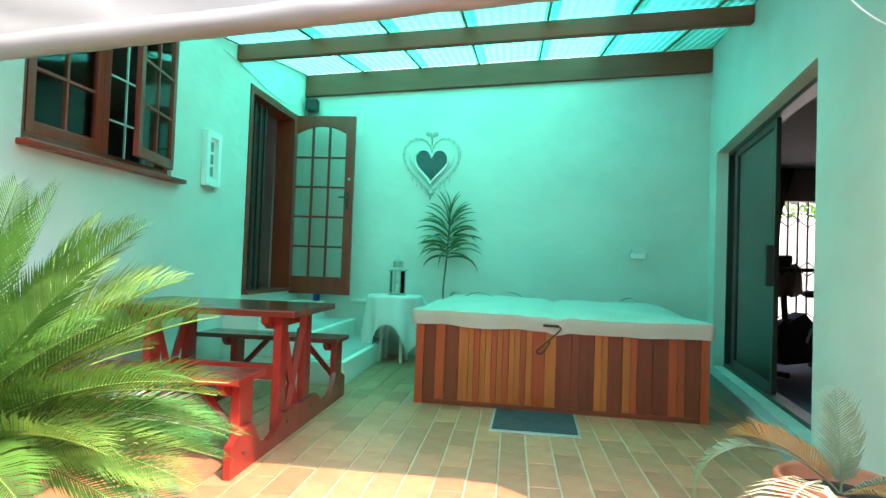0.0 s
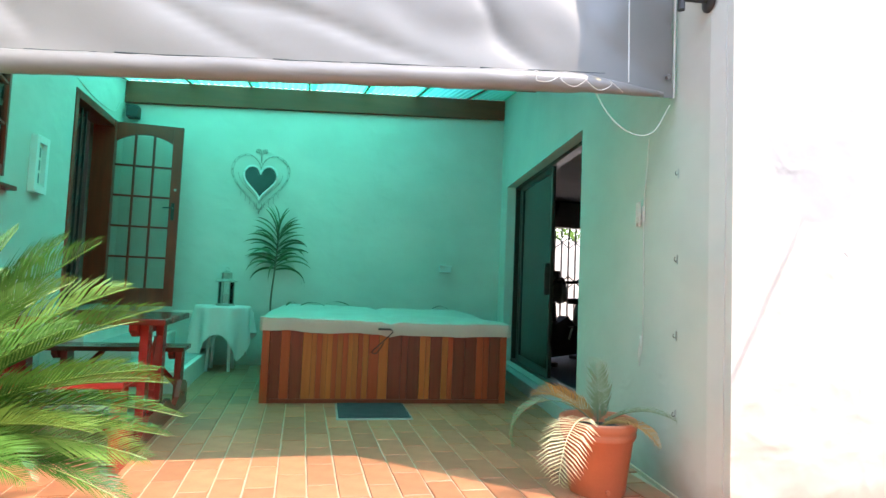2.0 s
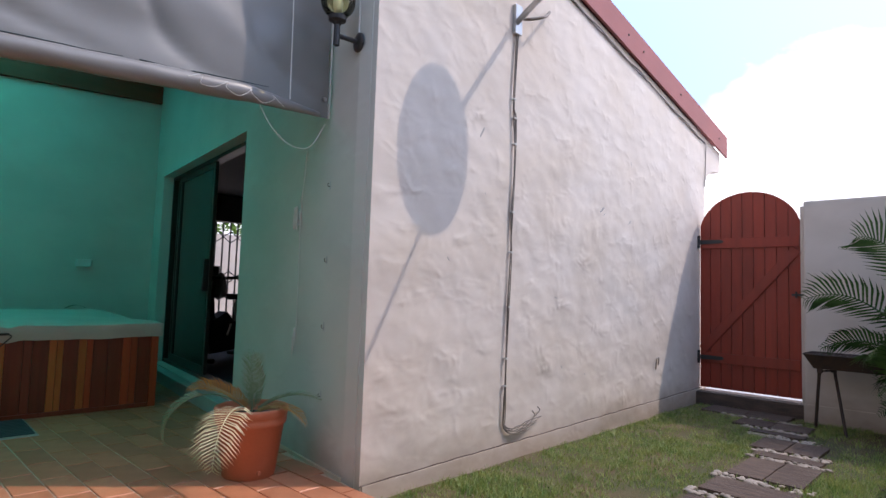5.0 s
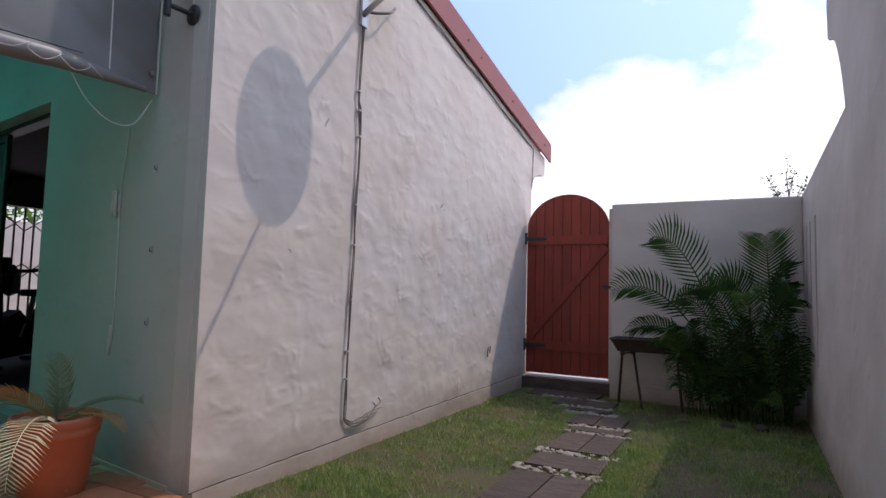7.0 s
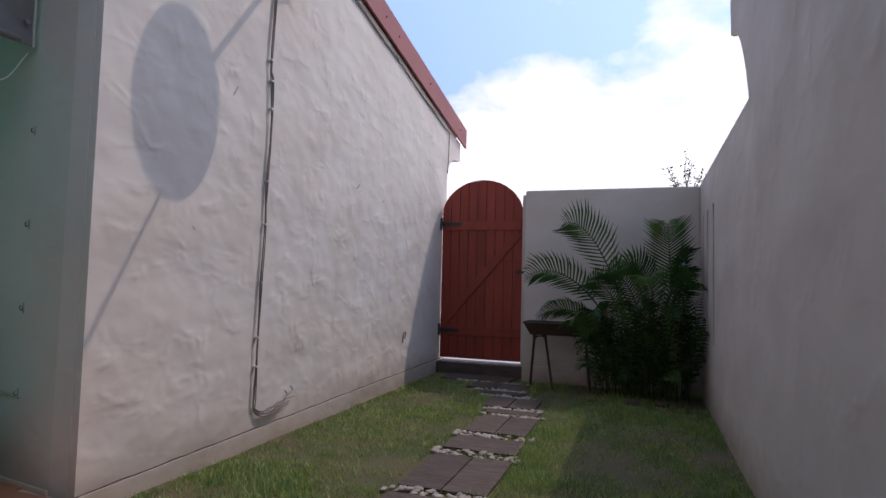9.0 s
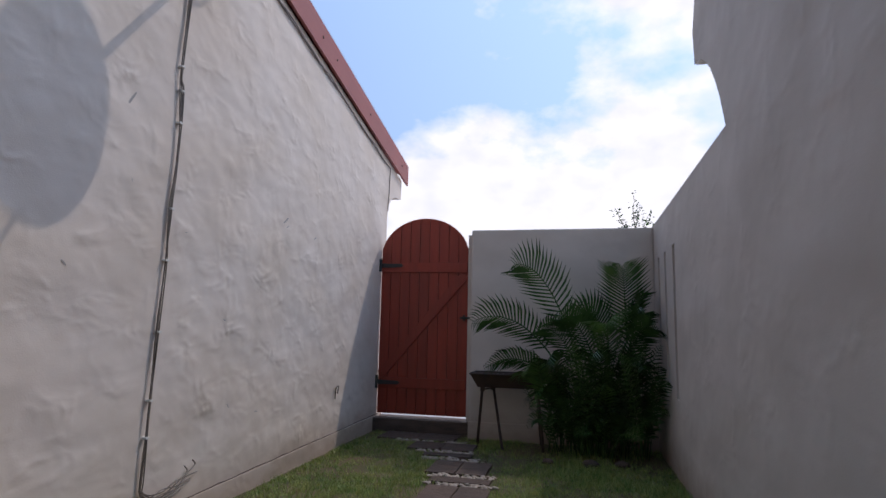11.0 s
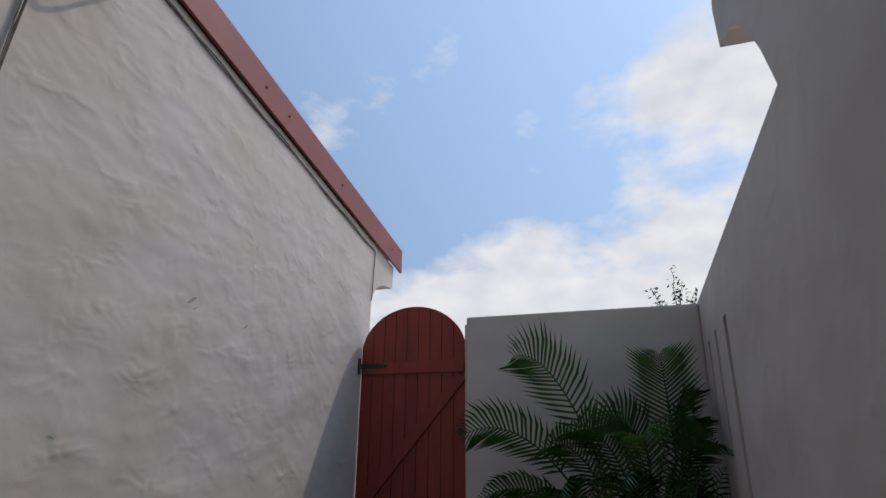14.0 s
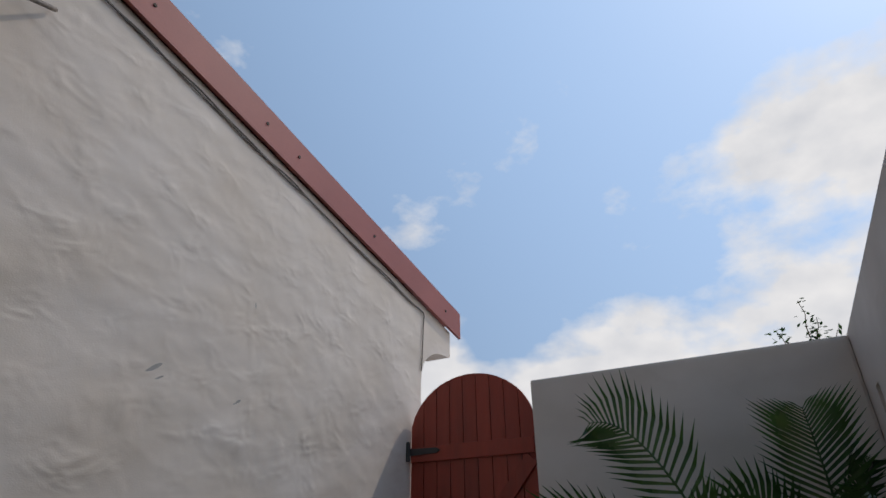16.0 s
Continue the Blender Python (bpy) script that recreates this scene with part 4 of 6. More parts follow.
def build_window():
    win = thing("window_west", "dark-stained wooden window, one sash ajar, with white burglar bars", "window")
    xf, y0, y1, z0, z1 = X_LEFT - 0.03, 3.09, 4.43, 1.65, 2.78
    for b in ((xf - 0.08, y0 + 0.002, z0, xf, y0 + 0.05, z1), (xf - 0.08, y1 - 0.05, z0, xf, y1 - 0.002, z1), (xf - 0.08, y0 + 0.05, z0, xf, y1 - 0.05, z0 + 0.05), (xf - 0.08, y0 + 0.05, z1 - 0.05, xf, y1 - 0.05, z1 - 0.002), (xf - 0.08, 3.72, z0 + 0.05, xf, 3.78, z1 - 0.05)):
        part("window_frame", box(*b, 0.003), MEXICAN, win)
    part("window_sill", box(xf - 0.1, y0 - 0.03, z0 - 0.035, X_LEFT + 0.07, y1 + 0.1, z0 - 0.001, 0.008), MEXICAN, win, "dark wooden sill standing proud")
    turn90 = Matrix.Rotation(radians(90), 4, "Z")
    sash(win, "closed_sash", 0.57, 1.0, 2, 3, pose(xf - 0.002, y0 + 0.06, z0 + 0.05) @ turn90)
    ajar = pose(xf + 0.035, y1 - 0.045, z0 + 0.05) @ Matrix.Rotation(radians(-79), 4, "Z")
    sash(win, "open_sash", 0.58, 1.0, 2, 3, ajar, label="open sash swung outwards")
    for k in range(3):
        y = 3.86 + k * 0.22
        part("burglar_bar", box(xf - 0.12, y, z0 + 0.02, xf - 0.105, y + 0.012, z1 - 0.02, 0.002), WHITE, win, "white painted burglar bar")
    for z in (1.95, 2.25, 2.55):
        part("burglar_bar", box(xf - 0.104, 3.78, z, xf - 0.092, 4.38, z + 0.012, 0.002), WHITE, win, "white painted burglar bar")


build_window()


def build_sliding_door():
    door = thing("sliding_door", "bronze aluminium sliding door with tinted glass, half open", "door", TURNED)
    u0, u1, z0, z1 = 1.99, 4.83, 0.13, 2.36
    x = 0.11
    for b in ((x, u0 + 0.002, z0 + 0.002, x + 0.1, u0 + 0.035, z1 - 0.002), (x, u1 - 0.035, z0 + 0.002, x + 0.1, u1 - 0.002, z1 - 0.002), (x, u0 + 0.035, z1 - 0.04, x + 0.1, u1 - 0.035, z1 - 0.002), (x - 0.01, u0 + 0.035, z0 + 0.002, x + 0.1, u1 - 0.035, z0 + 0.035)):
        part("door_frame", box(*b, 0.003), BRONZE, door)
    def panel(name, a, b, xx, label):
        p = tagged(new(name), label)
        p.parent = door
        for q in ((xx, a, z0 + 0.04, xx + 0.035, a + 0.055, z1 - 0.045), (xx, b - 0.055, z0 + 0.04, xx + 0.035, b, z1 - 0.045), (xx + 0.001, a + 0.055, z0 + 0.04, xx + 0.034, b - 0.055, z0 + 0.12), (xx + 0.001, a + 0.055, z1 - 0.1, xx + 0.034, b - 0.055, z1 - 0.045)):
            part("panel_bar", box(*q, 0.003), BRONZE, p)
        part("pane", box(xx + 0.015, a + 0.054, z0 + 0.11, xx + 0.02, b - 0.054, z1 - 0.095), TINTED, p)
        return p
    panel("fixed_panel", 3.47, 4.79, x + 0.055, "fixed tinted glass panel")
    s = panel("sliding_panel", 3.2, 4.52, x + 0.01, "sliding tinted glass panel pushed open")
    part("pull_handle", box(x - 0.045, 3.205, 1.0, x + 0.009, 3.25, 1.32, 0.008), BLACK, s, "black pull handle")


build_sliding_door()


def build_living_room():
    """The dim room beyond the sliding door, and the daylight behind its far door."""
    bm = bmesh.new()
    add_box(bm, 7.15, 2.21, -0.1, 7.3, 9.2, 3.3)
    tagged(part("wall_room_east", bm, DIM_ROOM), "dim painted wall of the room behind the sliding door", "wall", kind="structure")
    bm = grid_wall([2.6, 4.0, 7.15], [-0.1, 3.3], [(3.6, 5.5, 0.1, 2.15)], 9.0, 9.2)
    tagged(part("wall_room_north", bm, DIM_ROOM), "dim painted far wall with a door opening", "wall", kind="structure")
    tagged(part("wall_room_west", box(2.6, Y_BACK + 0.24, -0.1, 2.84, 9.0, 3.3), DIM_ROOM), "dim painted wall behind the patio's back wall", "wall", kind="structure")
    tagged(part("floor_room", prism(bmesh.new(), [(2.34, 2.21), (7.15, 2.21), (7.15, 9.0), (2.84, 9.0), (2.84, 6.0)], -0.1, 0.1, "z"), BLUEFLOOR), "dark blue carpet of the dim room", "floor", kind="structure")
    tagged(part("ceiling_room", prism(bmesh.new(), [(2.36, 2.21), (7.15, 2.21), (7.15, 9.0), (3.02, 9.0), (3.02, 6.9)], 2.62, 2.7, "z"), DIM_ROOM), "plain ceiling of the dim room", "ceiling", kind="structure")
    gate = thing("trellis_gate", "black steel trellis security gate across the bright far doorway", "security gate")
    y = 8.97
    for k in range(15):
        xx = 3.62 + k * 0.13
        part("gate_bar", box(xx, y - 0.02, 0.12, xx + 0.022, y, 2.13), BLACK, gate)
        if k < 14:
            for z in (0.5, 1.2, 1.88):
                for q in (-1, 1):
                    a, b = (0.0, 0.1 * q) if k % 2 else (0.1 * q, 0.0)
                    part("cross_link", tube(bmesh.new(), [(xx + 0.011, y - 0.025, z + a), (xx + 0.141, y - 0.025, z + b)], 0.009, 4), BLACK, gate)
    tagged(part("wall_far", box(1.5, 12.0, -0.1, 9.0, 12.2, 2.2), WALL_SMOOTH), "sunlit pale garden wall beyond the far doorway", "wall", kind="structure")
    hedge = thing("hedge", "sunlit green leafy shrubs above the far garden wall", "hedge")
    rnd = random.Random(41)
    bm = bmesh.new()
    for k in range(2600):
        o = Vector((rnd.uniform(3.6, 7.6), rnd.uniform(12.3, 12.9), 2.05))
        o.z += rnd.uniform(0.0, 0.75 + 0.3 * noise.noise((o.x * 1.7, 0, 0)))
        g = Vector((rnd.uniform(-1, 1), rnd.uniform(-1, 1), rnd.uniform(-.8, .8))).normalized() * 0.11
        w = g.cross(Vector((0.2, 0.3, 1))).normalized() * 0.03
        bm.faces.new([bm.verts.new(q) for q in (o, o + g * 0.5 + w, o + g, o + g * 0.5 - w)])
    part("crown", bm, SAGO_LIGHT, hedge, kind="stuff")
    part("trunk", tube(bmesh.new(), [(5.4, 12.6, -0.1), (5.4, 12.6, 2.4)], 0.08, 8, 0.6), TWIG, hedge)
    c = thing("curtain", "dark brown curtain gathered at the far doorway", "curtain")
    bm = bmesh.new()
    n = 40
    rows = []
    for k in range(13):
        z = 2.56 - k * 0.19
        w = 0.30 - 0.2 * math.sin(min(1, k / 5) * math.pi / 2)
        rows.append([bm.verts.new((4.16 + i / n * w, 8.86 + 0.03 * math.sin(i * 1.3), z)) for i in range(n + 1)])
    for a, b in zip(rows, rows[1:]):
        for i in range(n):
            bm.faces.new((a[i], a[i + 1], b[i + 1], b[i]))
    bmesh.ops.solidify(bm, geom=bm.faces[:], thickness=0.006)
    part("cloth", bm, CURTAIN, c, smooth=True)
    part("curtain_rod", tube(bmesh.new(), [(3.5, 8.88, 2.58), (5.7, 8.88, 2.58)], 0.015, 8), BRONZE, c)
    # exercise bike: side-on frame, flywheel, console, seat, cranks
    bike = thing("exercise_bike", "black exercise bike standing on the dark blue carpet", "exercise bike", pose(3.56, 6.75, 0.1, 0, 0, 118))
    for yy in (-0.5, 0.45):
        part("floor_bar", tube(bmesh.new(), [(-0.24, yy, 0.035), (0.24, yy, 0.035)], 0.03, 8), BLACK, bike)
    part("base_beam", tube(bmesh.new(), curve_points([(0, -0.5, 0.05), (0, -0.2, 0.2), (0, 0.1, 0.26), (0, 0.45, 0.05)], 4), 0.035, 8), BLACK, bike)
    part("body_shroud", prism(bmesh.new(), [(-0.26, 0.12), (0.28, 0.1), (0.36, 0.3), (0.24, 0.52), (0.0, 0.62), (-0.24, 0.42)], -0.07, 0.07, "x"), BLACK, bike)
    wheel = bmesh.new()
    tube(wheel, [(-0.035, 0.16, 0.33), (0.035, 0.16, 0.33)], 0.23, 28)
    part("flywheel", wheel, BRONZE, bike)
    part("seat_post", tube(bmesh.new(), [(0, -0.2, 0.3), (0, -0.3, 0.78)], 0.028, 8), STEEL, bike)
    part("saddle", box(-0.11, -0.46, 0.77, 0.11, -0.17, 0.85, 0.035), BLACK, bike)
    part("handle_post", tube(bmesh.new(), [(0, 0.18, 0.4), (0, 0.26, 1.06)], 0.03, 8), BLACK, bike)
    part("handlebar", tube(bmesh.new(), curve_points([(-0.24, -0.12, 1.1), (-0.25, 0.1, 1.06), (-0.12, 0.26, 1.05), (0.12, 0.26, 1.05), (0.25, 0.1, 1.06), (0.24, -0.12, 1.1)], 4), 0.02, 8), BLACK, bike)
    part("console", box(-0.1, 0.23, 1.08, 0.1, 0.28, 1.2, 0.015), BLACK, bike)
    for q in (-1, 1):
        part("crank", tube(bmesh.new(), [(0.09 * q, 0.0, 0.32), (0.11 * q, 0.05 * q, 0.32 - 0.17 * q)], 0.014, 6), STEEL, bike)
        part("pedal", box(0.11 * q - 0.045, 0.05 * q - 0.04, 0.30 - 0.17 * q, 0.11 * q + 0.045, 0.05 * q + 0.04, 0.325 - 0.17 * q, 0.006), BLACK, bike)
    towel = thing("towel", "crumpled grey towel hung over the exercise bike's handlebar", "towel", pose(3.56, 6.75, 0.1, 0, 0, 118))
    bm = bmesh.new()
    rows = []
    for k in range(15):
        v = k / 14
        z = 1.10 - abs(v - 0.5) * 0.62
        rows.append([bm.verts.new((-0.2 + 0.4 * i / 16 + 0.01 * math.sin(k), 0.26 + (v - 0.5) * 0.16 + 0.016 * math.sin(i * 1.5 + v * 2), z + 0.02 * math.sin(i * 0.8))) for i in range(17)])
    for a, b in zip(rows, rows[1:]):
        for i in range(16):
            bm.faces.new((a[i], a[i + 1], b[i + 1], b[i]))
    bmesh.ops.solidify(bm, geom=bm.faces[:], thickness=0.008)
    part("cloth", bm, CONCRETE, towel, smooth=True)
    arm = thing("armchair", "dark upholstered armchair in the dim room", "armchair", pose(4.75, 7.7, 0.1, 0, 0, -30))
    part("seat", box(-0.35, -0.35, 0.15, 0.35, 0.35, 0.42, 0.05), BLACK, arm)
    part("backrest", box(-0.35, 0.3, 0.15, 0.35, 0.46, 0.9, 0.05), BLACK, arm)
    part("armrest", box(-0.46, -0.35, 0.0, -0.34, 0.4, 0.58, 0.04), BLACK, arm)
    part("armrest", box(0.34, -0.35, 0.0, 0.46, 0.4, 0.58, 0.04), BLACK, arm)


build_living_room()


# ---- picnic table ----
def build_picnic():
    xr, xl = -0.66, -1.86
    table = thing("picnic_table", "red painted wooden picnic table with worn brown top", "table")
    for k in range(4):
        y = 3.58 + k * 0.197
        part("table_board", box(xl, y, 0.735, xr + 0.05, y + 0.192, 0.775, 0.006), TABLETOP, table)
    for x in (xr - 0.12, xl + 0.25):
        part("top_bearer", prism(bmesh.new(), [(3.62, 0.734), (4.32, 0.734), (4.32, 0.70), (4.24, 0.655), (3.70, 0.655), (3.62, 0.70)], x - 0.045, x, "x"), REDPAINT, table)
        part("leg", box(x, 3.70, 0.0, x + 0.05, 3.81, 0.733, 0.006), REDPAINT, table)
        part("leg", box(x, 4.12, 0.0, x + 0.05, 4.23, 0.733, 0.006), REDPAINT, table)
        for y, s in ((3.815, 1), (4.115, -1)):
            part("brace", tube(bmesh.new(), [(x + 0.02, y, 0.62), (x + 0.02, y + s * 0.24, 0.08)], 0.028, 4), REDPAINT, table)
        foot = [(3.05, 0.0), (4.95, 0.0), (4.95, 0.16), (4.85, 0.2), (4.72, 0.22), (4.62, 0.1), (4.5, 0.06), (4.38, 0.1), (4.28, 0.16), (3.72, 0.16), (3.62, 0.1), (3.5, 0.06), (3.38, 0.1), (3.28, 0.22), (3.15, 0.2), (3.05, 0.16)]
        part("foot_board", prism(bmesh.new(), foot, x + 0.052, x + 0.088, "x"), REDPAINT, table)
        for y in (3.755, 4.175, 3.18, 4.82):
            part("bolt", tube(bmesh.new(), [(x + 0.089, y, 0.1), (x + 0.096, y, 0.1)], 0.011, 8), RUST, table)
    part("stretcher", box(xl + 0.3, 3.94, 0.3, xr - 0.12, 3.98, 0.4, 0.005), REDPAINT, table)
    def bench(y0):
        b = thing("bench", "red painted wooden bench fixed beside the picnic table" if y0 < 4 else "red painted wooden bench with a dark worn seat, by the steps", "bench", group="picnic benches")
        for k in range(2):
            part("seat_board", box(xl, y0 + k * 0.165, 0.435, xr - 0.04, y0 + k * 0.165 + 0.16, 0.47, 0.006), REDPAINT if y0 < 4 else TABLETOP, b)
        for x in (xr - 0.12, xl + 0.25):
            part("seat_bearer", prism(bmesh.new(), [(y0 + 0.02, 0.434), (y0 + 0.3, 0.434), (y0 + 0.3, 0.41), (y0 + 0.25, 0.37), (y0 + 0.07, 0.37), (y0 + 0.02, 0.41)], x - 0.04, x, "x"), REDPAINT, b)
            part("leg", box(x, y0 + 0.09, 0.0, x + 0.05, y0 + 0.24, 0.433, 0.006), REDPAINT, b)
            s = 1 if x < -1.2 else -1
            part("brace", tube(bmesh.new(), [(x + 0.02, y0 + 0.165, 0.14), (x + 0.02 + s * 0.26, y0 + 0.165, 0.42)], 0.022, 4), REDPAINT, b)
    bench(3.11)
    bench(4.74)


build_picnic()


# ---- spa ----
SPA = pose(-0.11, 4.865, 0, 0, 0, -2.85)


def build_spa():
    spa = thing("spa_tub", "cedar-clad spa tub with a beige vinyl cover", "hot tub", SPA)
    W, D, H = 2.16, 1.95, 0.63
    part("core", box(0.03, 0.04, 0.03, W - 0.03, D - 0.03, H - 0.01), SLAT_D, spa)
    part("corner_post", box(0, 0, 0.0, 0.065, 0.03, H, 0.004), SLAT_M, spa)
    part("corner_post", box(W - 0.06, 0, 0.0, W, 0.03, H, 0.004), SLAT_M, spa)
    part("base_rail", box(0.066, 0.002, 0.0, W - 0.061, 0.034, 0.035, 0.003), SLAT_D, spa)
    kinds = {"l": SLAT_L, "m": SLAT_M, "d": SLAT_D}
    layout = [(43, "d"), (38, "m"), (50, "d"), (37, "l")] + [(20, "l"), (22, "m"), (21, "l"), (22, "l"), (20, "m"), (22, "l"), (22, "m"), (20, "l"), (22, "l"), (20, "m"), (24, "l")] + [(44, "m"), (40, "l"), (55, "d"), (28, "d"), (52, "d"), (25, "l"), (22, "l"), (50, "d"), (27, "l"), (23, "m"), (52, "d"), (53, "d"), (30, "m"), (26, "m"), (50, "d")]
    total = sum(w for w, k in layout)
    u, span = 0.067, W - 0.129
    for w, k in layout:
        ww = w / total * span
        part("cladding_board", box(u + 0.0012, 0.008, 0.036, u + ww - 0.0012, 0.028, H - 0.002, 0.0025), kinds[k], spa)
        u += ww
    n = 24
    for side in (0, 1):
        for k in range(n):
            y = 0.04 + k * (D - 0.06) / n
            x = 0.008 if side == 0 else W - 0.028
            part("cladding_board", box(x, y + 0.001, 0.036, x + 0.02, y + (D - 0.06) / n - 0.001, H - 0.002), kinds["dmd"[k % 3]], spa)
    cover = thing("spa_cover", "beige vinyl spa cover, slightly sagging, under fallen leaves", "spa cover", SPA)
    bm = bmesh.new()
    nx, ny = 60, 44
    rows = []
    for j in range(ny + 1):
        row = []
        for i in range(nx + 1):
            x, y = -0.025 + i / nx * (W + 0.05), -0.025 + j / ny * (D + 0.04)
            e = min(i, nx - i, j, ny - j) / 6
            z = H + 0.095 - 0.02 * (x / W) + 0.055 * min(1, e) ** 0.5 * (0.55 + 0.45 * y / D) + 0.02 * noise.noise((x * 1.7, y * 1.7, 2)) + 0.008 * noise.noise((x * 6, y * 6, 4))
            z -= 0.028 * math.exp(-((x - 1.08) / 0.06) ** 2)
            row.append(bm.verts.new((x, y, z)))
        rows.append(row)
    for a, b in zip(rows, rows[1:]):
        for i in range(nx):
            bm.faces.new((a[i], a[i + 1], b[i + 1], b[i]))
    part("cover_top", bm, COVER, cover, smooth=True)
    bm = bmesh.new()
    per = []
    for i in range(nx + 1):
        per.append((-0.025 + i / nx * (W + 0.05), -0.025, 0, -1))
    for j in range(1, ny + 1):
        per.append((W + 0.025, -0.025 + j / ny * (D + 0.04), 1, 0))
    for i in range(nx - 1, -1, -1):
        per.append((-0.025 + i / nx * (W + 0.05), D + 0.015, 0, 1))
    for j in range(ny - 1, 0, -1):
        per.append((-0.025, -0.025 + j / ny * (D + 0.04), -1, 0))
    cols = []
    for x, y, dx, dy in per:
        ztop = H + 0.095 - 0.02 * (x / W) + 0.02 * noise.noise((x * 1.7, y * 1.7, 2)) + 0.008 * noise.noise((x * 6, y * 6, 4)) - 0.028 * math.exp(-((x - 1.08) / 0.06) ** 2)
        col = []
        for k in range(5):
            o = 0.006 * noise.noise((x * 5, y * 5, k * 0.7)) + 0.004 * math.sin(k)
            col.append(bm.verts.new((x + dx * o, y + dy * o, ztop - k * 0.028 * (1 + 0.1 * noise.noise((x * 3, y * 3, 9))))))
        cols.append(col)
    for a, b in zip(cols, cols[1:] + cols[:1]):
        for k in range(4):
            bm.faces.new((a[k + 1], b[k + 1], b[k], a[k]))
    part("cover_skirt", bm, COVER, cover, smooth=True)
    part("lock_strap", tube(bmesh.new(), curve_points([(0.98, -0.03, H + 0.02), (1.0, -0.045, H + 0.025), (1.1, -0.045, H + 0.01), (1.08, -0.04, H - 0.03), (0.99, -0.03, H - 0.12), (0.93, -0.025, H - 0.18), (0.97, -0.03, H - 0.19), (1.03, -0.035, H - 0.1)], 5), 0.005, 5), BLACK, cover, "black tie cord hanging down", smooth=True)
    part("strap_buckle", box(0.975, -0.05, H + 0.01, 1.09, -0.03, H + 0.028, 0.004), BLACK, cover)


build_spa()


# ---- leaves ----
def frond(bm, base, heading, rise, length, droop, leaf, pairs=40, wide=0.012, lift=0.35, lean=0.9, start=0.12, rib=0.006, roll=0.0, rnd=random, tip_curl=0.0, bend=0.02, tip=None, bow=0.1):
    """A feather leaf: a drooping rib with narrow leaflets on both sides. heading, rise, droop in degrees."""
    p, pts, dirs = Vector(base), [], []
    steps = 22
    h = Vector((math.cos(radians(heading)), math.sin(radians(heading)), 0))
    for i in range(steps + 1):
        a = radians(rise - droop * (i / steps) ** 1.4 - tip_curl * max(0, i / steps - 0.7))
        d = h * math.cos(a) + Vector((0, 0, math.sin(a)))
        pts.append(p.copy())
        dirs.append(d)
        p = p + d * (length / steps)
    if tip:
        a0, a2 = Vector(base), Vector(tip)
        a1 = (a0 + a2) / 2 + Vector((0, 0, bow * 2))
        h = Vector((a2.x - a0.x, a2.y - a0.y, 0)).normalized()
        pts = [a0 * (1 - u) ** 2 + a1 * 2 * u * (1 - u) + a2 * u * u for u in (i / steps for i in range(steps + 1))]
        dirs = [((a1 - a0) * (1 - u) + (a2 - a1) * u).normalized() for u in (i / steps for i in range(steps + 1))]
    side0 = h.cross(Vector((0, 0, 1))).normalized()
    tube(bm, pts, rib, 4, 0.25)
    bm.verts.ensure_lookup_table()
    ribs = [bm.verts[4 * i] for i in range(steps + 1)]
    for k in range(pairs):
        u = start + (1 - start) * (k + 0.5) / pairs
        f = u * steps
        i = min(steps - 1, int(f))
        o = pts[i].lerp(pts[i + 1], f - i)
        d = dirs[i]
        up = side0.cross(d).normalized()
        up = Matrix.Rotation(radians(roll), 3, d) @ up
        side = d.cross(up).normalized()
        L = leaf * min(1, 0.35 + 2.2 * u, 0.22 + 2.6 * (1 - u)) * (0.92 + 0.16 * rnd.random())
        for s in (-1, 1):
            g = (side * s + d * lean * (0.6 + 0.7 * u) + up * (lift + 0.1 * rnd.uniform(-1, 1))).normalized()
            w = d.cross(g).cross(g).normalized() * wide * 0.5 * min(1, 0.3 + 2.2 * (1 - u))
            q = g.cross(w).normalized()
            mid, end = o + g * L * 0.55 + up * bend * 0.3, o + g * L - up * bend + d * L * 0.08
            v = [bm.verts.new(c) for c in (o - w * 0.6, o + w * 0.6, mid + w, mid - w, end)]
            bm.edges.new((ribs[i], v[0]))
            bm.faces.new((v[0], v[1], v[2], v[3]))
            bm.faces.new((v[3], v[2], v[4]))


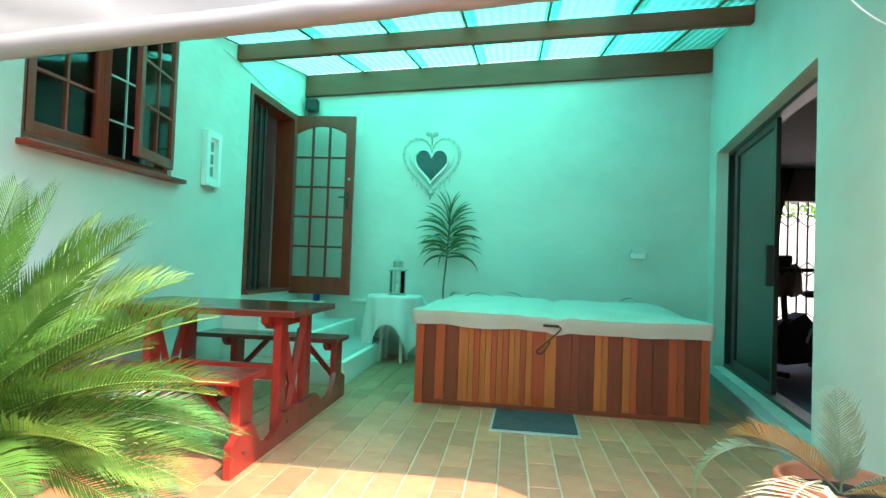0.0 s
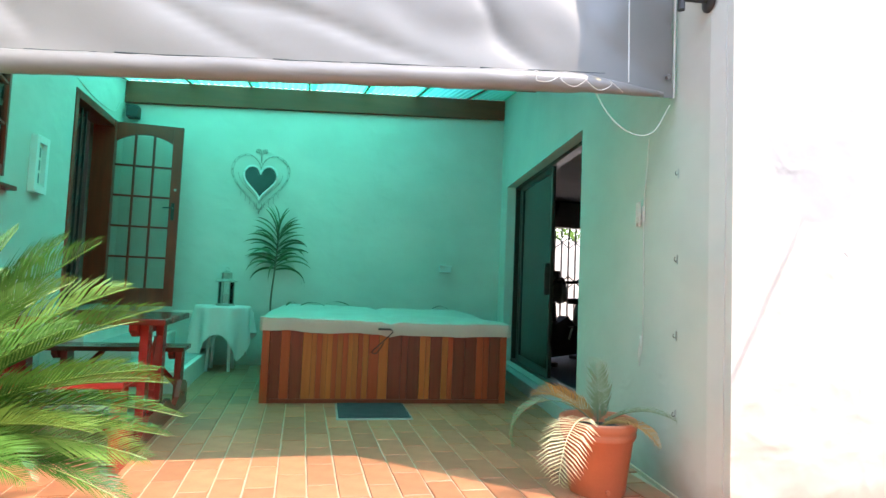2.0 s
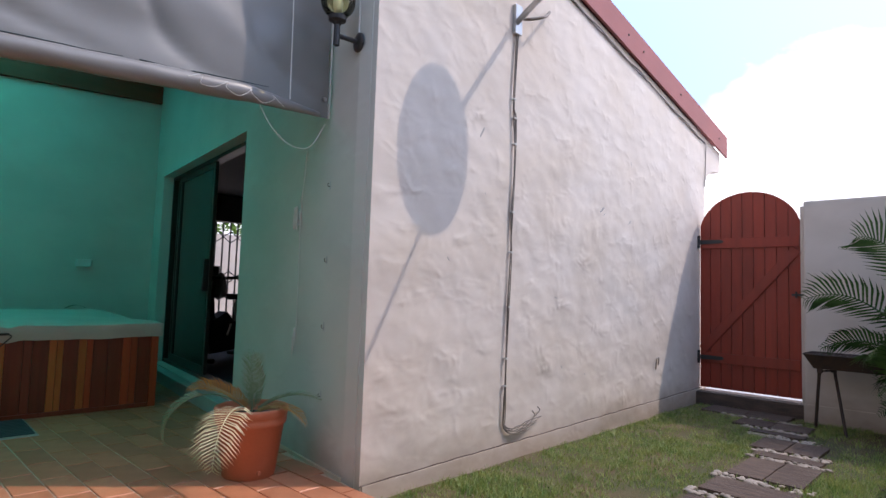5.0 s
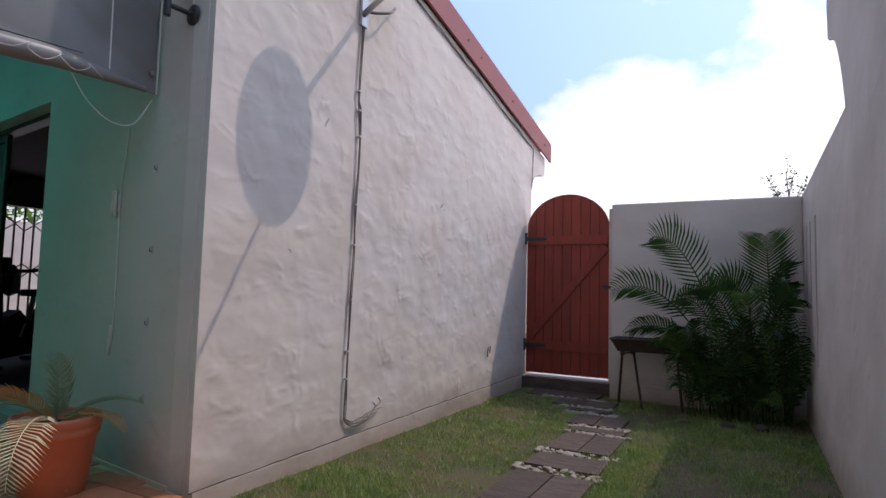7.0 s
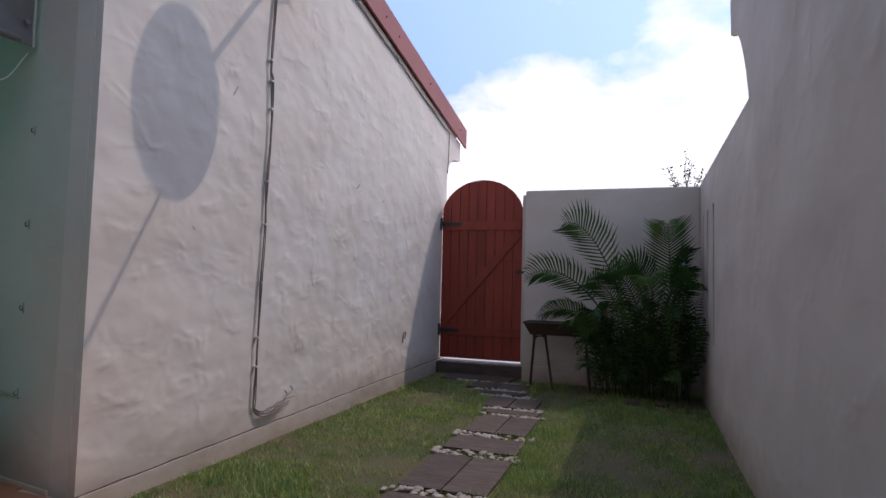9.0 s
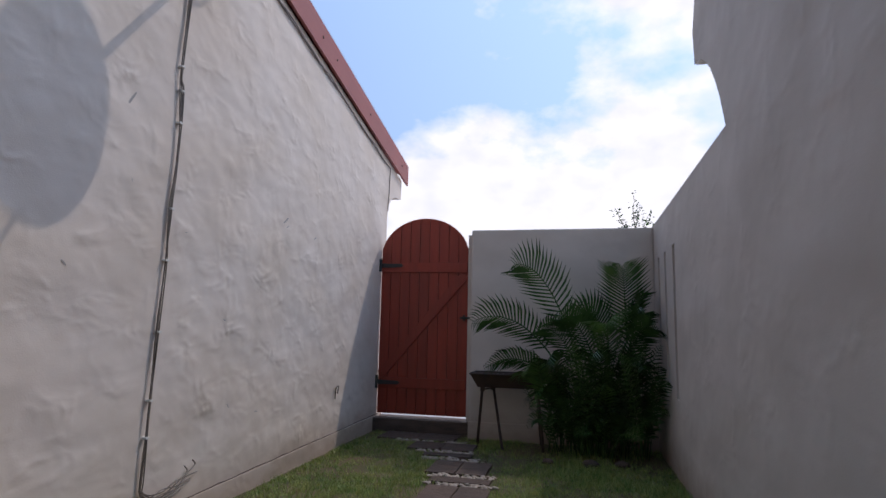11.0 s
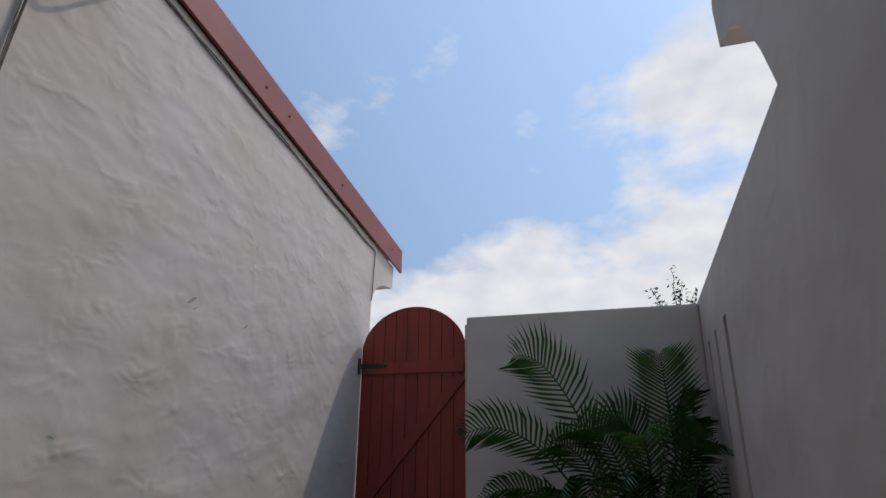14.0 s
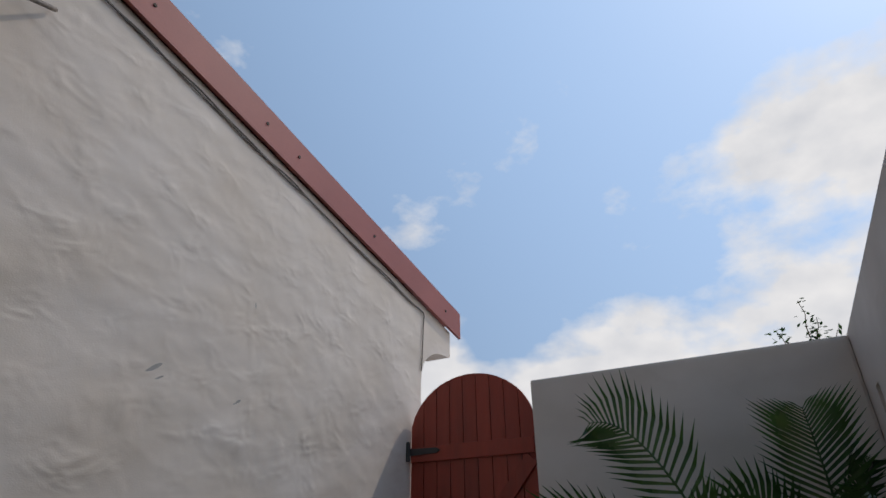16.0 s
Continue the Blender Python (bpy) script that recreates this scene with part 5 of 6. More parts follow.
def build_sago():
    rnd = random.Random(11)
    sago = thing("sago_palm", "large sunlit sago palm with stiff arching feathery green fronds", "palm")
    base = Vector((-1.27, 2.05, 0.0))
    trunk = bmesh.new()
    lathe(trunk, [(0.13, -0.02), (0.16, 0.1), (0.15, 0.25), (0.1, 0.42), (0.03, 0.46)], base.x, base.y, 14)
    for k in range(70):
        a, z = k * 2.4, 0.02 + 0.4 * k / 70
        c = base + Vector((0.15 * math.cos(a), 0.15 * math.sin(a), z))
        tube(trunk, [c, c + Vector((0.05 * math.cos(a), 0.05 * math.sin(a), 0.05))], 0.02, 4, 0.5)
    part("trunk", trunk, TWIG, sago)
    crown = base + Vector((0, 0, 0.42))
    # tips of the fronds that reach over the tiles, with how far each bows upwards
    tips = [(-0.95, 2.2, 1.29, 0.02), (-0.97, 2.45, 1.22, 0.03), (-0.73, 2.3, 1.19, 0.05), (-0.55, 2.1, 1.16, 0.06), (-0.47, 2.2, 0.99, 0.07), (-0.3, 2.0, 0.93, 0.06),
            (-0.28, 1.9, 0.72, 0.07), (-0.28, 2.1, 0.64, 0.08), (-0.24, 2.2, 0.49, 0.09), (-0.28, 2.15, 0.43, 0.06), (-0.34, 2.1, 0.36, 0.07), (-1.22, 2.35, 1.16, 0.04),
            (-0.91, 2.0, 1.27, 0.03), (-0.42, 2.45, 0.60, 0.09), (-0.5, 2.5, 0.84, 0.08), (-0.66, 2.0, 1.02, 0.06), (-0.45, 1.85, 0.52, 0.08), (-0.38, 2.0, 0.24, 0.08), (-0.5, 2.6, 0.36, 0.09),
            (-0.62, 2.2, 0.80, 0.05), (-0.6, 1.75, 0.40, 0.07), (-0.45, 2.3, 0.16, 0.09), (-0.8, 2.6, 1.0, 0.06), (-0.55, 1.9, 0.86, 0.05)]
    for k in range(30):
        a = radians(-35 - k * 8.6 + rnd.uniform(-6, 6))
        e = radians(rnd.uniform(-8, 72))
        tips.append((base.x + math.cos(e) * math.cos(a), base.y + math.cos(e) * math.sin(a), 0.4 + math.sin(e) * 0.95, 0.07))
    for k, (x, y, z, bow) in enumerate(tips):
        bm = bmesh.new()
        d = Vector((x, y, z)) - crown
        start = crown + Vector((d.x, d.y, 0)).normalized() * 0.06 + Vector((0, 0, rnd.uniform(-0.06, 0.03)))
        frond(bm, start, 0, 0, 1, 0, 0.19, 70, 0.0076, 0.5, 1.3, 0.08, 0.007, rnd.uniform(-45, 45), rnd, bend=0.012, tip=(x, y, z), bow=bow)
        f = part("frond", bm, SAGO_LIGHT if k % 3 == 1 else SAGO, sago)
        a2 = Vector((x, y, z))
        a1 = (start + a2) / 2 + Vector((0, 0, bow * 2))
        line = [start * (1 - u) ** 2 + a1 * 2 * u * (1 - u) + a2 * u * u + Vector((0, 0, 0.001)) for u in (i / 14 for i in range(15))]
        part("midrib", tube(bmesh.new(), line, 0.0055, 5, 0.2), SAGO_RIB, f, "yellow-green midrib")

build_sago()


def build_pot_plant():
    rnd = random.Random(5)
    cx, cy = 1.765, 2.55
    pot = thing("terracotta_pot", "terracotta flower pot with a collared rim, beside the patio wall", "flower pot")
    prof = [(0.0, 0.0), (0.142, 0.0), (0.146, 0.008), (0.183, 0.28), (0.190, 0.285), (0.197, 0.300), (0.198, 0.318), (0.194, 0.328), (0.200, 0.335), (0.206, 0.372), (0.202, 0.382), (0.188, 0.382), (0.182, 0.370), (0.176, 0.31), (0.0, 0.31)]
    part("pot_body", lathe(bmesh.new(), prof, cx, cy, 40), POT, pot, smooth=True)
    part("soil", lathe(bmesh.new(), [(0.0, 0.335), (0.07, 0.34), (0.176, 0.322), (0.177, 0.311)], cx, cy, 20), SOIL, pot)
    part("drain_plug", tube(bmesh.new(), [(cx - 0.02, cy - 0.148, 0.04), (cx - 0.02, cy - 0.16, 0.04)], 0.012, 8), POT, pot)
    plant = thing("dying_sago", "small dying sago with bleached, orange-brown and grey-green fronds", "potted plant")
    c = Vector((cx, cy, 0.33))
    for name, mat, args in (
            ("frond", PALE_GREEN, dict(heading=100, rise=88, length=0.36, droop=10, leaf=0.12, pairs=34, roll=0)),
            ("bleached_frond", BLEACHED, dict(heading=224, rise=10, length=0.52, droop=108, leaf=0.15, pairs=26, wide=0.0085, lift=0.05, lean=0.6)),
            ("brown_frond", DRY, dict(heading=158, rise=48, length=0.40, droop=62, leaf=0.11, pairs=40, lift=0.5, roll=40)),
            ("frond", PALE_GREEN, dict(heading=165, rise=46, length=0.66, droop=160, leaf=0.10, pairs=46, lift=0.3, start=0.45)),
            ("frond", PALE_GREEN, dict(heading=-52, rise=40, length=0.44, droop=66, leaf=0.085, pairs=38, lift=0.3)),
            ("brown_frond", DRY, dict(heading=-60, rise=28, length=0.38, droop=85, leaf=0.085, pairs=38, lift=0.4)),
            ("frond", PALE_GREEN, dict(heading=60, rise=60, length=0.26, droop=60, leaf=0.06, pairs=20)),):
        bm = bmesh.new()
        if mat == BLEACHED:
            frond(bm, c + Vector((-0.11, -0.09, 0.07)), rnd=rnd, rib=0.005, **args)
        else:
            frond(bm, c, rnd=rnd, rib=0.004, **{"wide": 0.007, **args})
        part(name, bm, mat, plant)


build_pot_plant()


def build_palm_corner():
    rnd = random.Random(21)
    palm = thing("areca_palm", "shaded dark green areca palm in the garden corner", "palm")
    c = Vector((6.38, -0.38, LAWN_Z))
    # each frond: where its bare stalk ends, its tip, bow, leaflet length, roll
    fr = [((6.3, -0.20, 0.98), (6.2, 0.33, 1.66), 0.20, 0.31, 70), ((6.5, -0.72, 0.95), (6.35, -0.68, 1.66), 0.10, 0.30, 15), ((6.3, 0.0, 0.82), (6.15, 0.72, 1.10), 0.17, 0.27, 62),
          ((6.3, 0.0, 0.60), (6.1, 0.58, 0.68), 0.12, 0.20, 50), ((6.2, 0.0, 0.35), (5.95, 0.22, 0.62), 0.14, 0.22, 35), ((6.15, -0.1, 0.3), (5.9, 0.14, 0.35), 0.16, 0.2, 30), ((6.2, -0.05, 0.45), (5.9, 0.02, 0.72), 0.16, 0.22, 25), ((6.35, -0.40, 0.80), (6.0, -0.08, 1.12), 0.14, 0.30, 40), ((6.5, -0.8, 0.9), (6.2, -0.86, 1.2), 0.12, 0.2, -30),
          ((6.4, -0.55, 0.7), (5.95, -0.5, 1.08), 0.16, 0.28, 20), ((6.4, -0.25, 0.7), (5.95, 0.12, 1.0), 0.16, 0.26, 45), ((6.45, -0.7, 0.7), (6.0, -0.93, 1.05), 0.16, 0.25, -50),
          ((6.5, -0.55, 0.95), (6.4, -0.25, 1.15), 0.14, 0.28, 55), ((6.55, -0.75, 0.9), (6.5, -0.9, 1.4), 0.1, 0.2, -15), ((6.3, -0.5, 0.5), (5.85, -0.35, 0.8), 0.15, 0.24, 10), ((6.35, -0.7, 0.45), (5.85, -0.8, 0.72), 0.15, 0.24, -30)]
    for k, (mid, tip_at, bow, leaf, roll) in enumerate(fr):
        bm = bmesh.new()
        o = c + Vector((0.06 * math.cos(k * 2.4), 0.09 * math.sin(k * 2.4), 0.0))
        m = Vector(mid)
        frond(bm, m, 0, 0, 1, 0, leaf, 25, 0.021, 0.12, 0.75, 0.04, 0.008, roll, rnd, bend=0.05, tip=tip_at, bow=bow)
        f = part("frond", bm, PALM if k not in (4, 9) else FERN, palm)
        part("stalk", tube(bmesh.new(), curve_points([o, o.lerp(m, 0.5) + Vector((0.03, 0, 0.04)), m], 5), 0.012, 6, 0.75), FERN, f)
    stems = bmesh.new()
    for k in range(9):
        a = k * 0.7
        tube(stems, [c + Vector((0.1 * math.cos(a), 0.1 * math.sin(a), 0)), c + Vector((0.16 * math.cos(a), 0.16 * math.sin(a), 0.7))], 0.014, 6, 0.7)
    part("stem", stems, FERN, palm, kind="stuff")
    fern = thing("fern_clump", "dense dark fern clump in the shaded garden corner", "fern")
    for k in range(120):
        o = Vector((6.32 + rnd.uniform(-0.2, 0.25), -0.42 + rnd.uniform(-0.46, 0.44), LAWN_Z + 0.02))
        reach = rnd.uniform(0.22, 1.12)
        t = Vector((o.x + rnd.uniform(-0.5, 0.12), max(-0.98, o.y + rnd.uniform(-0.34, 0.34) * (1.25 - 0.5 * reach)), LAWN_Z + reach))
        bm = bmesh.new()
        frond(bm, o, 0, 0, 1, 0, rnd.uniform(0.08, 0.13), 17, 0.016, 0.15, 0.5, 0.12, 0.004, rnd.uniform(-60, 60), rnd, bend=0.02, tip=t, bow=rnd.uniform(0.08, 0.24))
        part("frond", bm, FERN if k % 4 == 0 else PALM, fern)
    for x, y, s in ((5.86, -0.36, 0.06), (5.95, -0.62, 0.05), (5.9, 0.0, 0.04)):
        bm = bmesh.new()
        bmesh.ops.create_icosphere(bm, subdivisions=3, radius=s)
        for v in bm.verts:
            v.co = Vector((v.co.x, v.co.y * 1.3, v.co.z * 0.75)) * (1 + 0.25 * noise.noise(v.co * 9)) + Vector((x, y, LAWN_Z + s * 0.35))
        tagged(part("garden_rock", bm, SLEEPER, smooth=True), "rounded dark rock at the foot of the ferns", "rock", "garden rocks")
    # tree beyond the boundary wall
    tree = thing("background_tree", "thin leafy treetop beyond the garden wall", "tree")
    bm, leaves = bmesh.new(), bmesh.new()
    tube(bm, curve_points([(8.0, -0.98, LAWN_Z), (8.02, -0.98, 1.2), (8.0, -0.96, 2.2)], 6), 0.04, 8, 0.5)
    part("trunk", bm, TWIG, tree)
    limbs = bmesh.new()
    sprigs = [((8.0, -0.96, 2.1), (8.0, -0.95, 2.76)), ((8.0, -0.96, 2.2), (7.98, -1.02, 2.6)), ((8.0, -0.93, 2.15), (7.98, -0.72, 2.56)), ((8.0, -0.96, 2.1), (7.98, -1.14, 2.48)), ((8.0, -0.9, 2.1), (8.0, -0.82, 2.44)), ((8.0, -1.0, 2.1), (8.0, -1.25, 2.36))]
    for a, b in sprigs:
        a, b = Vector(a), Vector(b)
        pts = [a.lerp(b, i / 6) + Vector((rnd.uniform(-.012, .012), rnd.uniform(-.012, .012), 0)) for i in range(7)]
        tube(limbs, pts, 0.007, 4, 0.3)
        for i in range(42):
            u = rnd.uniform(0.3, 1.0)
            o = a.lerp(b, u) + Vector((rnd.uniform(-.03, .03), rnd.uniform(-.045, .045), rnd.uniform(-.03, .03)))
            g = Vector((rnd.uniform(-1, 1), rnd.uniform(-1, 1), rnd.uniform(-.7, .6))).normalized() * rnd.uniform(0.035, 0.06)
            w = g.cross(Vector((0.3, 0, 1))).normalized() * 0.012
            v = [leaves.verts.new(q) for q in (o, o + g * 0.5 + w, o + g, o + g * 0.5 - w)]
            leaves.faces.new(v)
    part("limb", limbs, TWIG, tree, kind="stuff")
    part("crown", leaves, PALM, tree, kind="stuff")


build_palm_corner()


def build_braai():
    b = thing("barbecue", "black half-drum barbecue on thin splayed legs", "barbecue")
    x0, x1, ya, yb, z0, z1 = 6.33, 6.68, 0.77, 0.03, 0.47, 0.60
    bm = bmesh.new()
    vs = [bm.verts.new(p) for p in ((x0 + .06, ya - .07, z0), (x1 - .06, ya - .07, z0), (x1 - .06, yb + .07, z0), (x0 + .06, yb + .07, z0), (x0, ya, z1), (x1, ya, z1), (x1, yb, z1), (x0, yb, z1))]
    for f in ((0, 1, 2, 3), (0, 4, 5, 1), (1, 5, 6, 2), (2, 6, 7, 3), (3, 7, 4, 0)):
        bm.faces.new([vs[i] for i in f])
    bmesh.ops.recalc_face_normals(bm, faces=bm.faces)
    bmesh.ops.solidify(bm, geom=bm.faces[:], thickness=0.006)
    part("tray", bm, RUST, b)
    part("rim", tube(bmesh.new(), [(x0, ya, z1), (x1, ya, z1), (x1, yb, z1), (x0, yb, z1)], 0.01, 6, closed=True), RUST, b)
    for k in range(12):
        y = yb + 0.06 + k * 0.055
        part("grate_bar", tube(bmesh.new(), [(x0, y, z1 - 0.01), (x1, y, z1 - 0.01)], 0.004, 5), RUST, b)
    for x, y, xe, ye in ((x0 + 0.08, 0.655, x0 + 0.2, 0.72), (x1 - 0.12, 0.57, x0 - 0.02, 0.44), (x0 + 0.08, 0.12, x0 + 0.02, 0.06), (x1 - 0.1, 0.14, x1 + 0.02, 0.10)):
        part("leg", tube(bmesh.new(), [(x, y, z0 + 0.01), (xe, ye, LAWN_Z - 0.01)], 0.014, 6), RUST, b)
        part("leg_clamp", box(x - 0.02, y - 0.02, z0 - 0.04, x + 0.02, y + 0.02, z0 + 0.004, 0.003), RUST, b)
    part("tie_bar", tube(bmesh.new(), [(x0 + 0.08, 0.655, z0 - 0.02), (x1 - 0.12, 0.57, z0 - 0.02)], 0.008, 5), RUST, b)


build_braai()


# ---- path of slabs and pebbles, and grass ----
SLABS = [(2.1, 2.62, .55, .5), (2.74, 2.94, .55, .5), (3.06, 3.67, .55, .5), (3.83, 4.16, .56, .5), (4.3, 4.86, .57, .46), (4.96, 5.1, .60, .46), (5.22, 5.64, .68, .48), (5.8, 5.94, .88, .44), (6.06, 6.4, 1.0, .62), (6.48, 6.84, 1.35, .8)]


def build_path():
    rnd = random.Random(8)
    for k, (a, b, yc, w) in enumerate(SLABS):
        s = thing("stepping_slab", "dark wood-grained concrete stepping slab in the lawn", "stepping stone", group="path of slabs")
        halves = 2 if k in (0, 2, 4, 6, 8, 9) else 1
        for i in range(halves):
            y0, y1 = yc - w / 2 + i * w / halves + 0.004, yc - w / 2 + (i + 1) * w / halves - 0.004
            bm = bmesh.new()
            bmesh.ops.create_grid(bm, x_segments=8, y_segments=12, size=0.5)
            top = bm.verts[:]
            for v in top:
                e = 0.006 * noise.noise((v.co.x * 3 + k, v.co.y * 3, i))
                v.co = Vector((a + (v.co.x + .5) * (b - a) + e, y0 + (v.co.y + .5) * (y1 - y0) + e, LAWN_Z + 0.022 + 0.004 * noise.noise((v.co.x * 9, v.co.y * 2 + k, 1))))
            r = bmesh.ops.extrude_edge_only(bm, edges=[e for e in bm.edges if e.is_boundary])
            for v in r["geom"]:
                if isinstance(v, bmesh.types.BMVert):
                    v.co.z = LAWN_Z - 0.03
            part("slab_board", bm, SLEEPER, s)
    stones = thing("pebble_strips", "pale rounded pebbles laid in strips between the slabs", "pebbles")
    meshes = []
    for k in range(6):
        bm = bmesh.new()
        bmesh.ops.create_icosphere(bm, subdivisions=2, radius=1)
        for v in bm.verts:
            v.co = Vector((v.co.x, v.co.y * (1.2 + 0.08 * k), v.co.z * 0.62)) * (1 + 0.13 * noise.noise(v.co * 1.3 + Vector((k, 0, 0))))
        me = bpy.data.meshes.new("pebble")
        bm.to_mesh(me)
        bm.free()
        me.materials.append(PEBBLE)
        me.polygons.foreach_set("use_smooth", [True] * len(me.polygons))
        meshes.append(me)
    n = 0
    for (a, b, yc, w), (a2, b2, yc2, w2) in zip(SLABS, SLABS[1:]):
        gap = a2 - b
        if gap < 0.08 or a > 6.1:
            continue
        count = int(min(60, 34 * gap / 0.1 + 10))
        for k in range(count):
            y = (yc + yc2) / 2 + rnd.uniform(-0.5, 0.5) * (w + 0.08)
            x = b + gap * rnd.uniform(0.12, 0.88)
            s = rnd.uniform(0.009, 0.021)
            ob = new("pebble", meshes[n % 6])
            ob.parent = stones
            ob.matrix_local = pose(x, y, LAWN_Z + 0.012 + s * 0.2, rnd.uniform(-15, 15), rnd.uniform(-15, 15), rnd.uniform(0, 180)) @ Matrix.Diagonal((s, s, s, 1))
            n += 1


build_path()


def build_grass():
    rng = np.random.default_rng(3)
    n = 170000
    x, y = rng.uniform(2.08, 6.85, n), rng.uniform(-1.02, 1.92, n)
    keep = np.ones(n, bool)
    for a, b, yc, w in SLABS:
        keep &= ~((x > a - 0.005) & (x < b + 0.005) & (abs(y - yc) < w / 2 + 0.005))
    dens = np.array([noise.noise((float(p) * 1.6, float(q) * 1.6, 0)) + 0.6 * noise.noise((float(p) * 6, float(q) * 6, 3)) for p, q in zip(x, y)])
    keep &= (dens + rng.uniform(-0.5, 0.7, n)) > -0.02
    keep &= ~((x > 6.0) & (y < 0.3) & (rng.uniform(0, 1, n) < 0.6))
    path = (x < 6.0) & (abs(y - 0.6) < 0.25) & (rng.uniform(0, 1, n) < 0.75)
    keep &= ~path
    x, y = x[keep], y[keep]
    m = len(x)
    h = rng.uniform(0.010, 0.04, m) * (1 + 0.9 * np.clip(dens[keep], 0, 1))
    a, lean = rng.uniform(0, 2 * np.pi, m), rng.uniform(0.1, 1.1, m)
    w = rng.uniform(0.0016, 0.0038, m)
    z = np.full(m, LAWN_Z - 0.002)
    co = np.empty((m, 3, 3))
    co[:, 0] = np.stack((x - w * np.sin(a), y + w * np.cos(a), z), 1)
    co[:, 1] = np.stack((x + w * np.sin(a), y - w * np.cos(a), z), 1)
    co[:, 2] = np.stack((x + np.cos(a) * h * lean, y + np.sin(a) * h * lean, z + h), 1)
    me = bpy.data.meshes.new("grass")
    me.from_pydata(co.reshape(-1, 3).tolist(), [], np.arange(3 * m).reshape(-1, 3).tolist())
    me.materials.append(BLADE)
    tagged(new("grass", me), "short patchy green and straw-coloured grass", "grass", kind="stuff")


build_grass()


# ---- small things of the patio ----
def heart(s, n=48, cx=0.0, cz=0.0, stretch=1.0):
    out = []
    for i in range(n):
        t = 2 * math.pi * i / n
        out.append((cx + s * 16 * math.sin(t) ** 3 / 16, cz + s * stretch * (13 * math.cos(t) - 5 * math.cos(2 * t) - 2 * math.cos(3 * t) - math.cos(4 * t)) / 16))
    return out


def build_wall_things():
    rnd = random.Random(3)
    yb = Y_BACK - 0.012
    w = thing("heart_mirror", "heart-shaped wall mirror in a white wire heart with beads", "mirror")
    cx, cz = -0.37, 2.27
    for k, s in enumerate((0.345, 0.325)):
        pts = [(x, yb - 0.006 * k, z) for x, z in heart(s, 64, cx, cz + 0.0, 1.18)]
        part("wire_heart", tube(bmesh.new(), pts, 0.0027, 5, closed=True), WICKER, w)
    inner = heart(0.196, 64, cx, cz - 0.01, 1.18)
    part("mirror_frame", tube(bmesh.new(), [(x, yb - 0.012, z) for x, z in inner], 0.012, 8, closed=True), WHITE, w, smooth=True)
    part("mirror_glass", prism(bmesh.new(), inner[::-1], yb - 0.012, yb - 0.004), DARK_REFLECTION, w)
    for k in range(0, 64, 2):
        x, z = heart(0.336, 64, cx, cz, 1.18)[k]
        part("bead", tube(bmesh.new(), [(x - 0.008, yb - 0.01, z - 0.006), (x + 0.008, yb - 0.01, z + 0.006)], 0.006, 5), WICKER, w)
    for s in (-1, 1):
        coil = []
        for i in range(26):
            a, q = i * 0.36, 0.034 * (1 - i / 32)
            coil.append((cx + s * (0.045 - q * math.cos(a)), yb - 0.004, cz + 0.345 + q * math.sin(a)))
        part("scroll", tube(bmesh.new(), [(cx, yb - 0.004, cz + 0.20), (cx + s * 0.006, yb - 0.004, cz + 0.29)] + coil, 0.0045, 5), WICKER, w)
        part("drop_wire", tube(bmesh.new(), [(cx + s * 0.03, yb, cz - 0.30), (cx + s * 0.034, yb, cz - 0.38)], 0.005, 5), WICKER, w)
    for s in (0.262,):
        pts = [(x, yb - 0.004, z) for x, z in heart(s, 64, cx, cz, 1.12)[16:49]]
        part("wire_strand", tube(bmesh.new(), pts, 0.0025, 4), WICKER, w)
    for s in (-1, 1):
        pts = [(cx + s * (0.005 + 0.05 * math.sin(t * 0.5) * (1 - t / 9)) + s * 0.035 * t / 5, yb - 0.006, 2.58 + 0.02 * t - 0.003 * t * t) for t in (0, 1, 2, 3, 4, 5, 6)]
        part("scroll", tube(bmesh.new(), curve_points(pts, 4), 0.004, 5), WICKER, w)
    for k in range(9):
        x = cx - 0.22 + k * 0.055
        z = 2.28 - 0.36 * (1 - abs(x - cx) / 0.42)
        part("pendant", tube(bmesh.new(), [(x, yb - 0.008, z), (x, yb - 0.008, z - rnd.uniform(0.05, 0.09))], 0.003, 4), WICKER, w)
    s = thing("socket_cover", "small white weatherproof socket cover on the back wall", "socket")
    part("box", box(1.945, Y_BACK - 0.055, 1.225, 2.095, Y_BACK - 0.001, 1.30, 0.006), WHITE, s)
    part("lid", box(1.94, Y_BACK - 0.075, 1.30, 2.1, Y_BACK - 0.001, 1.312, 0.004), WHITE, s)
    sp = thing("patio_speaker", "small black speaker under the beam in the corner", "speaker")
    part("cabinet", box(-1.89, Y_BACK - 0.17, 2.86, -1.76, Y_BACK - 0.03, 3.0, 0.012), BLACK, sp)
    part("bracket", box(-1.84, Y_BACK - 0.03, 2.92, -1.78, Y_BACK - 0.001, 2.98, 0.003), BLACK, sp)
    # picture frame on the house wall
    f = thing("picture_frame", "white box picture frame with three small prints on the house wall", "picture frame")
    y0, y1, z0, z1, x = 4.84, 5.07, 1.66, 2.12, X_LEFT
    for b in ((x, y0, z0, x + 0.05, y0 + 0.05, z1), (x, y1 - 0.05, z0, x + 0.05, y1, z1), (x, y0 + 0.05, z0, x + 0.05, y1 - 0.05, z0 + 0.06), (x, y0 + 0.05, z1 - 0.06, x + 0.05, y1 - 0.05, z1)):
        part("frame_bar", box(*b, 0.004), WHITE, f)
    part("mount_board", box(x, y0 + 0.04, z0 + 0.04, x + 0.015, y1 - 0.04, z1 - 0.04), STEPPAINT, f)
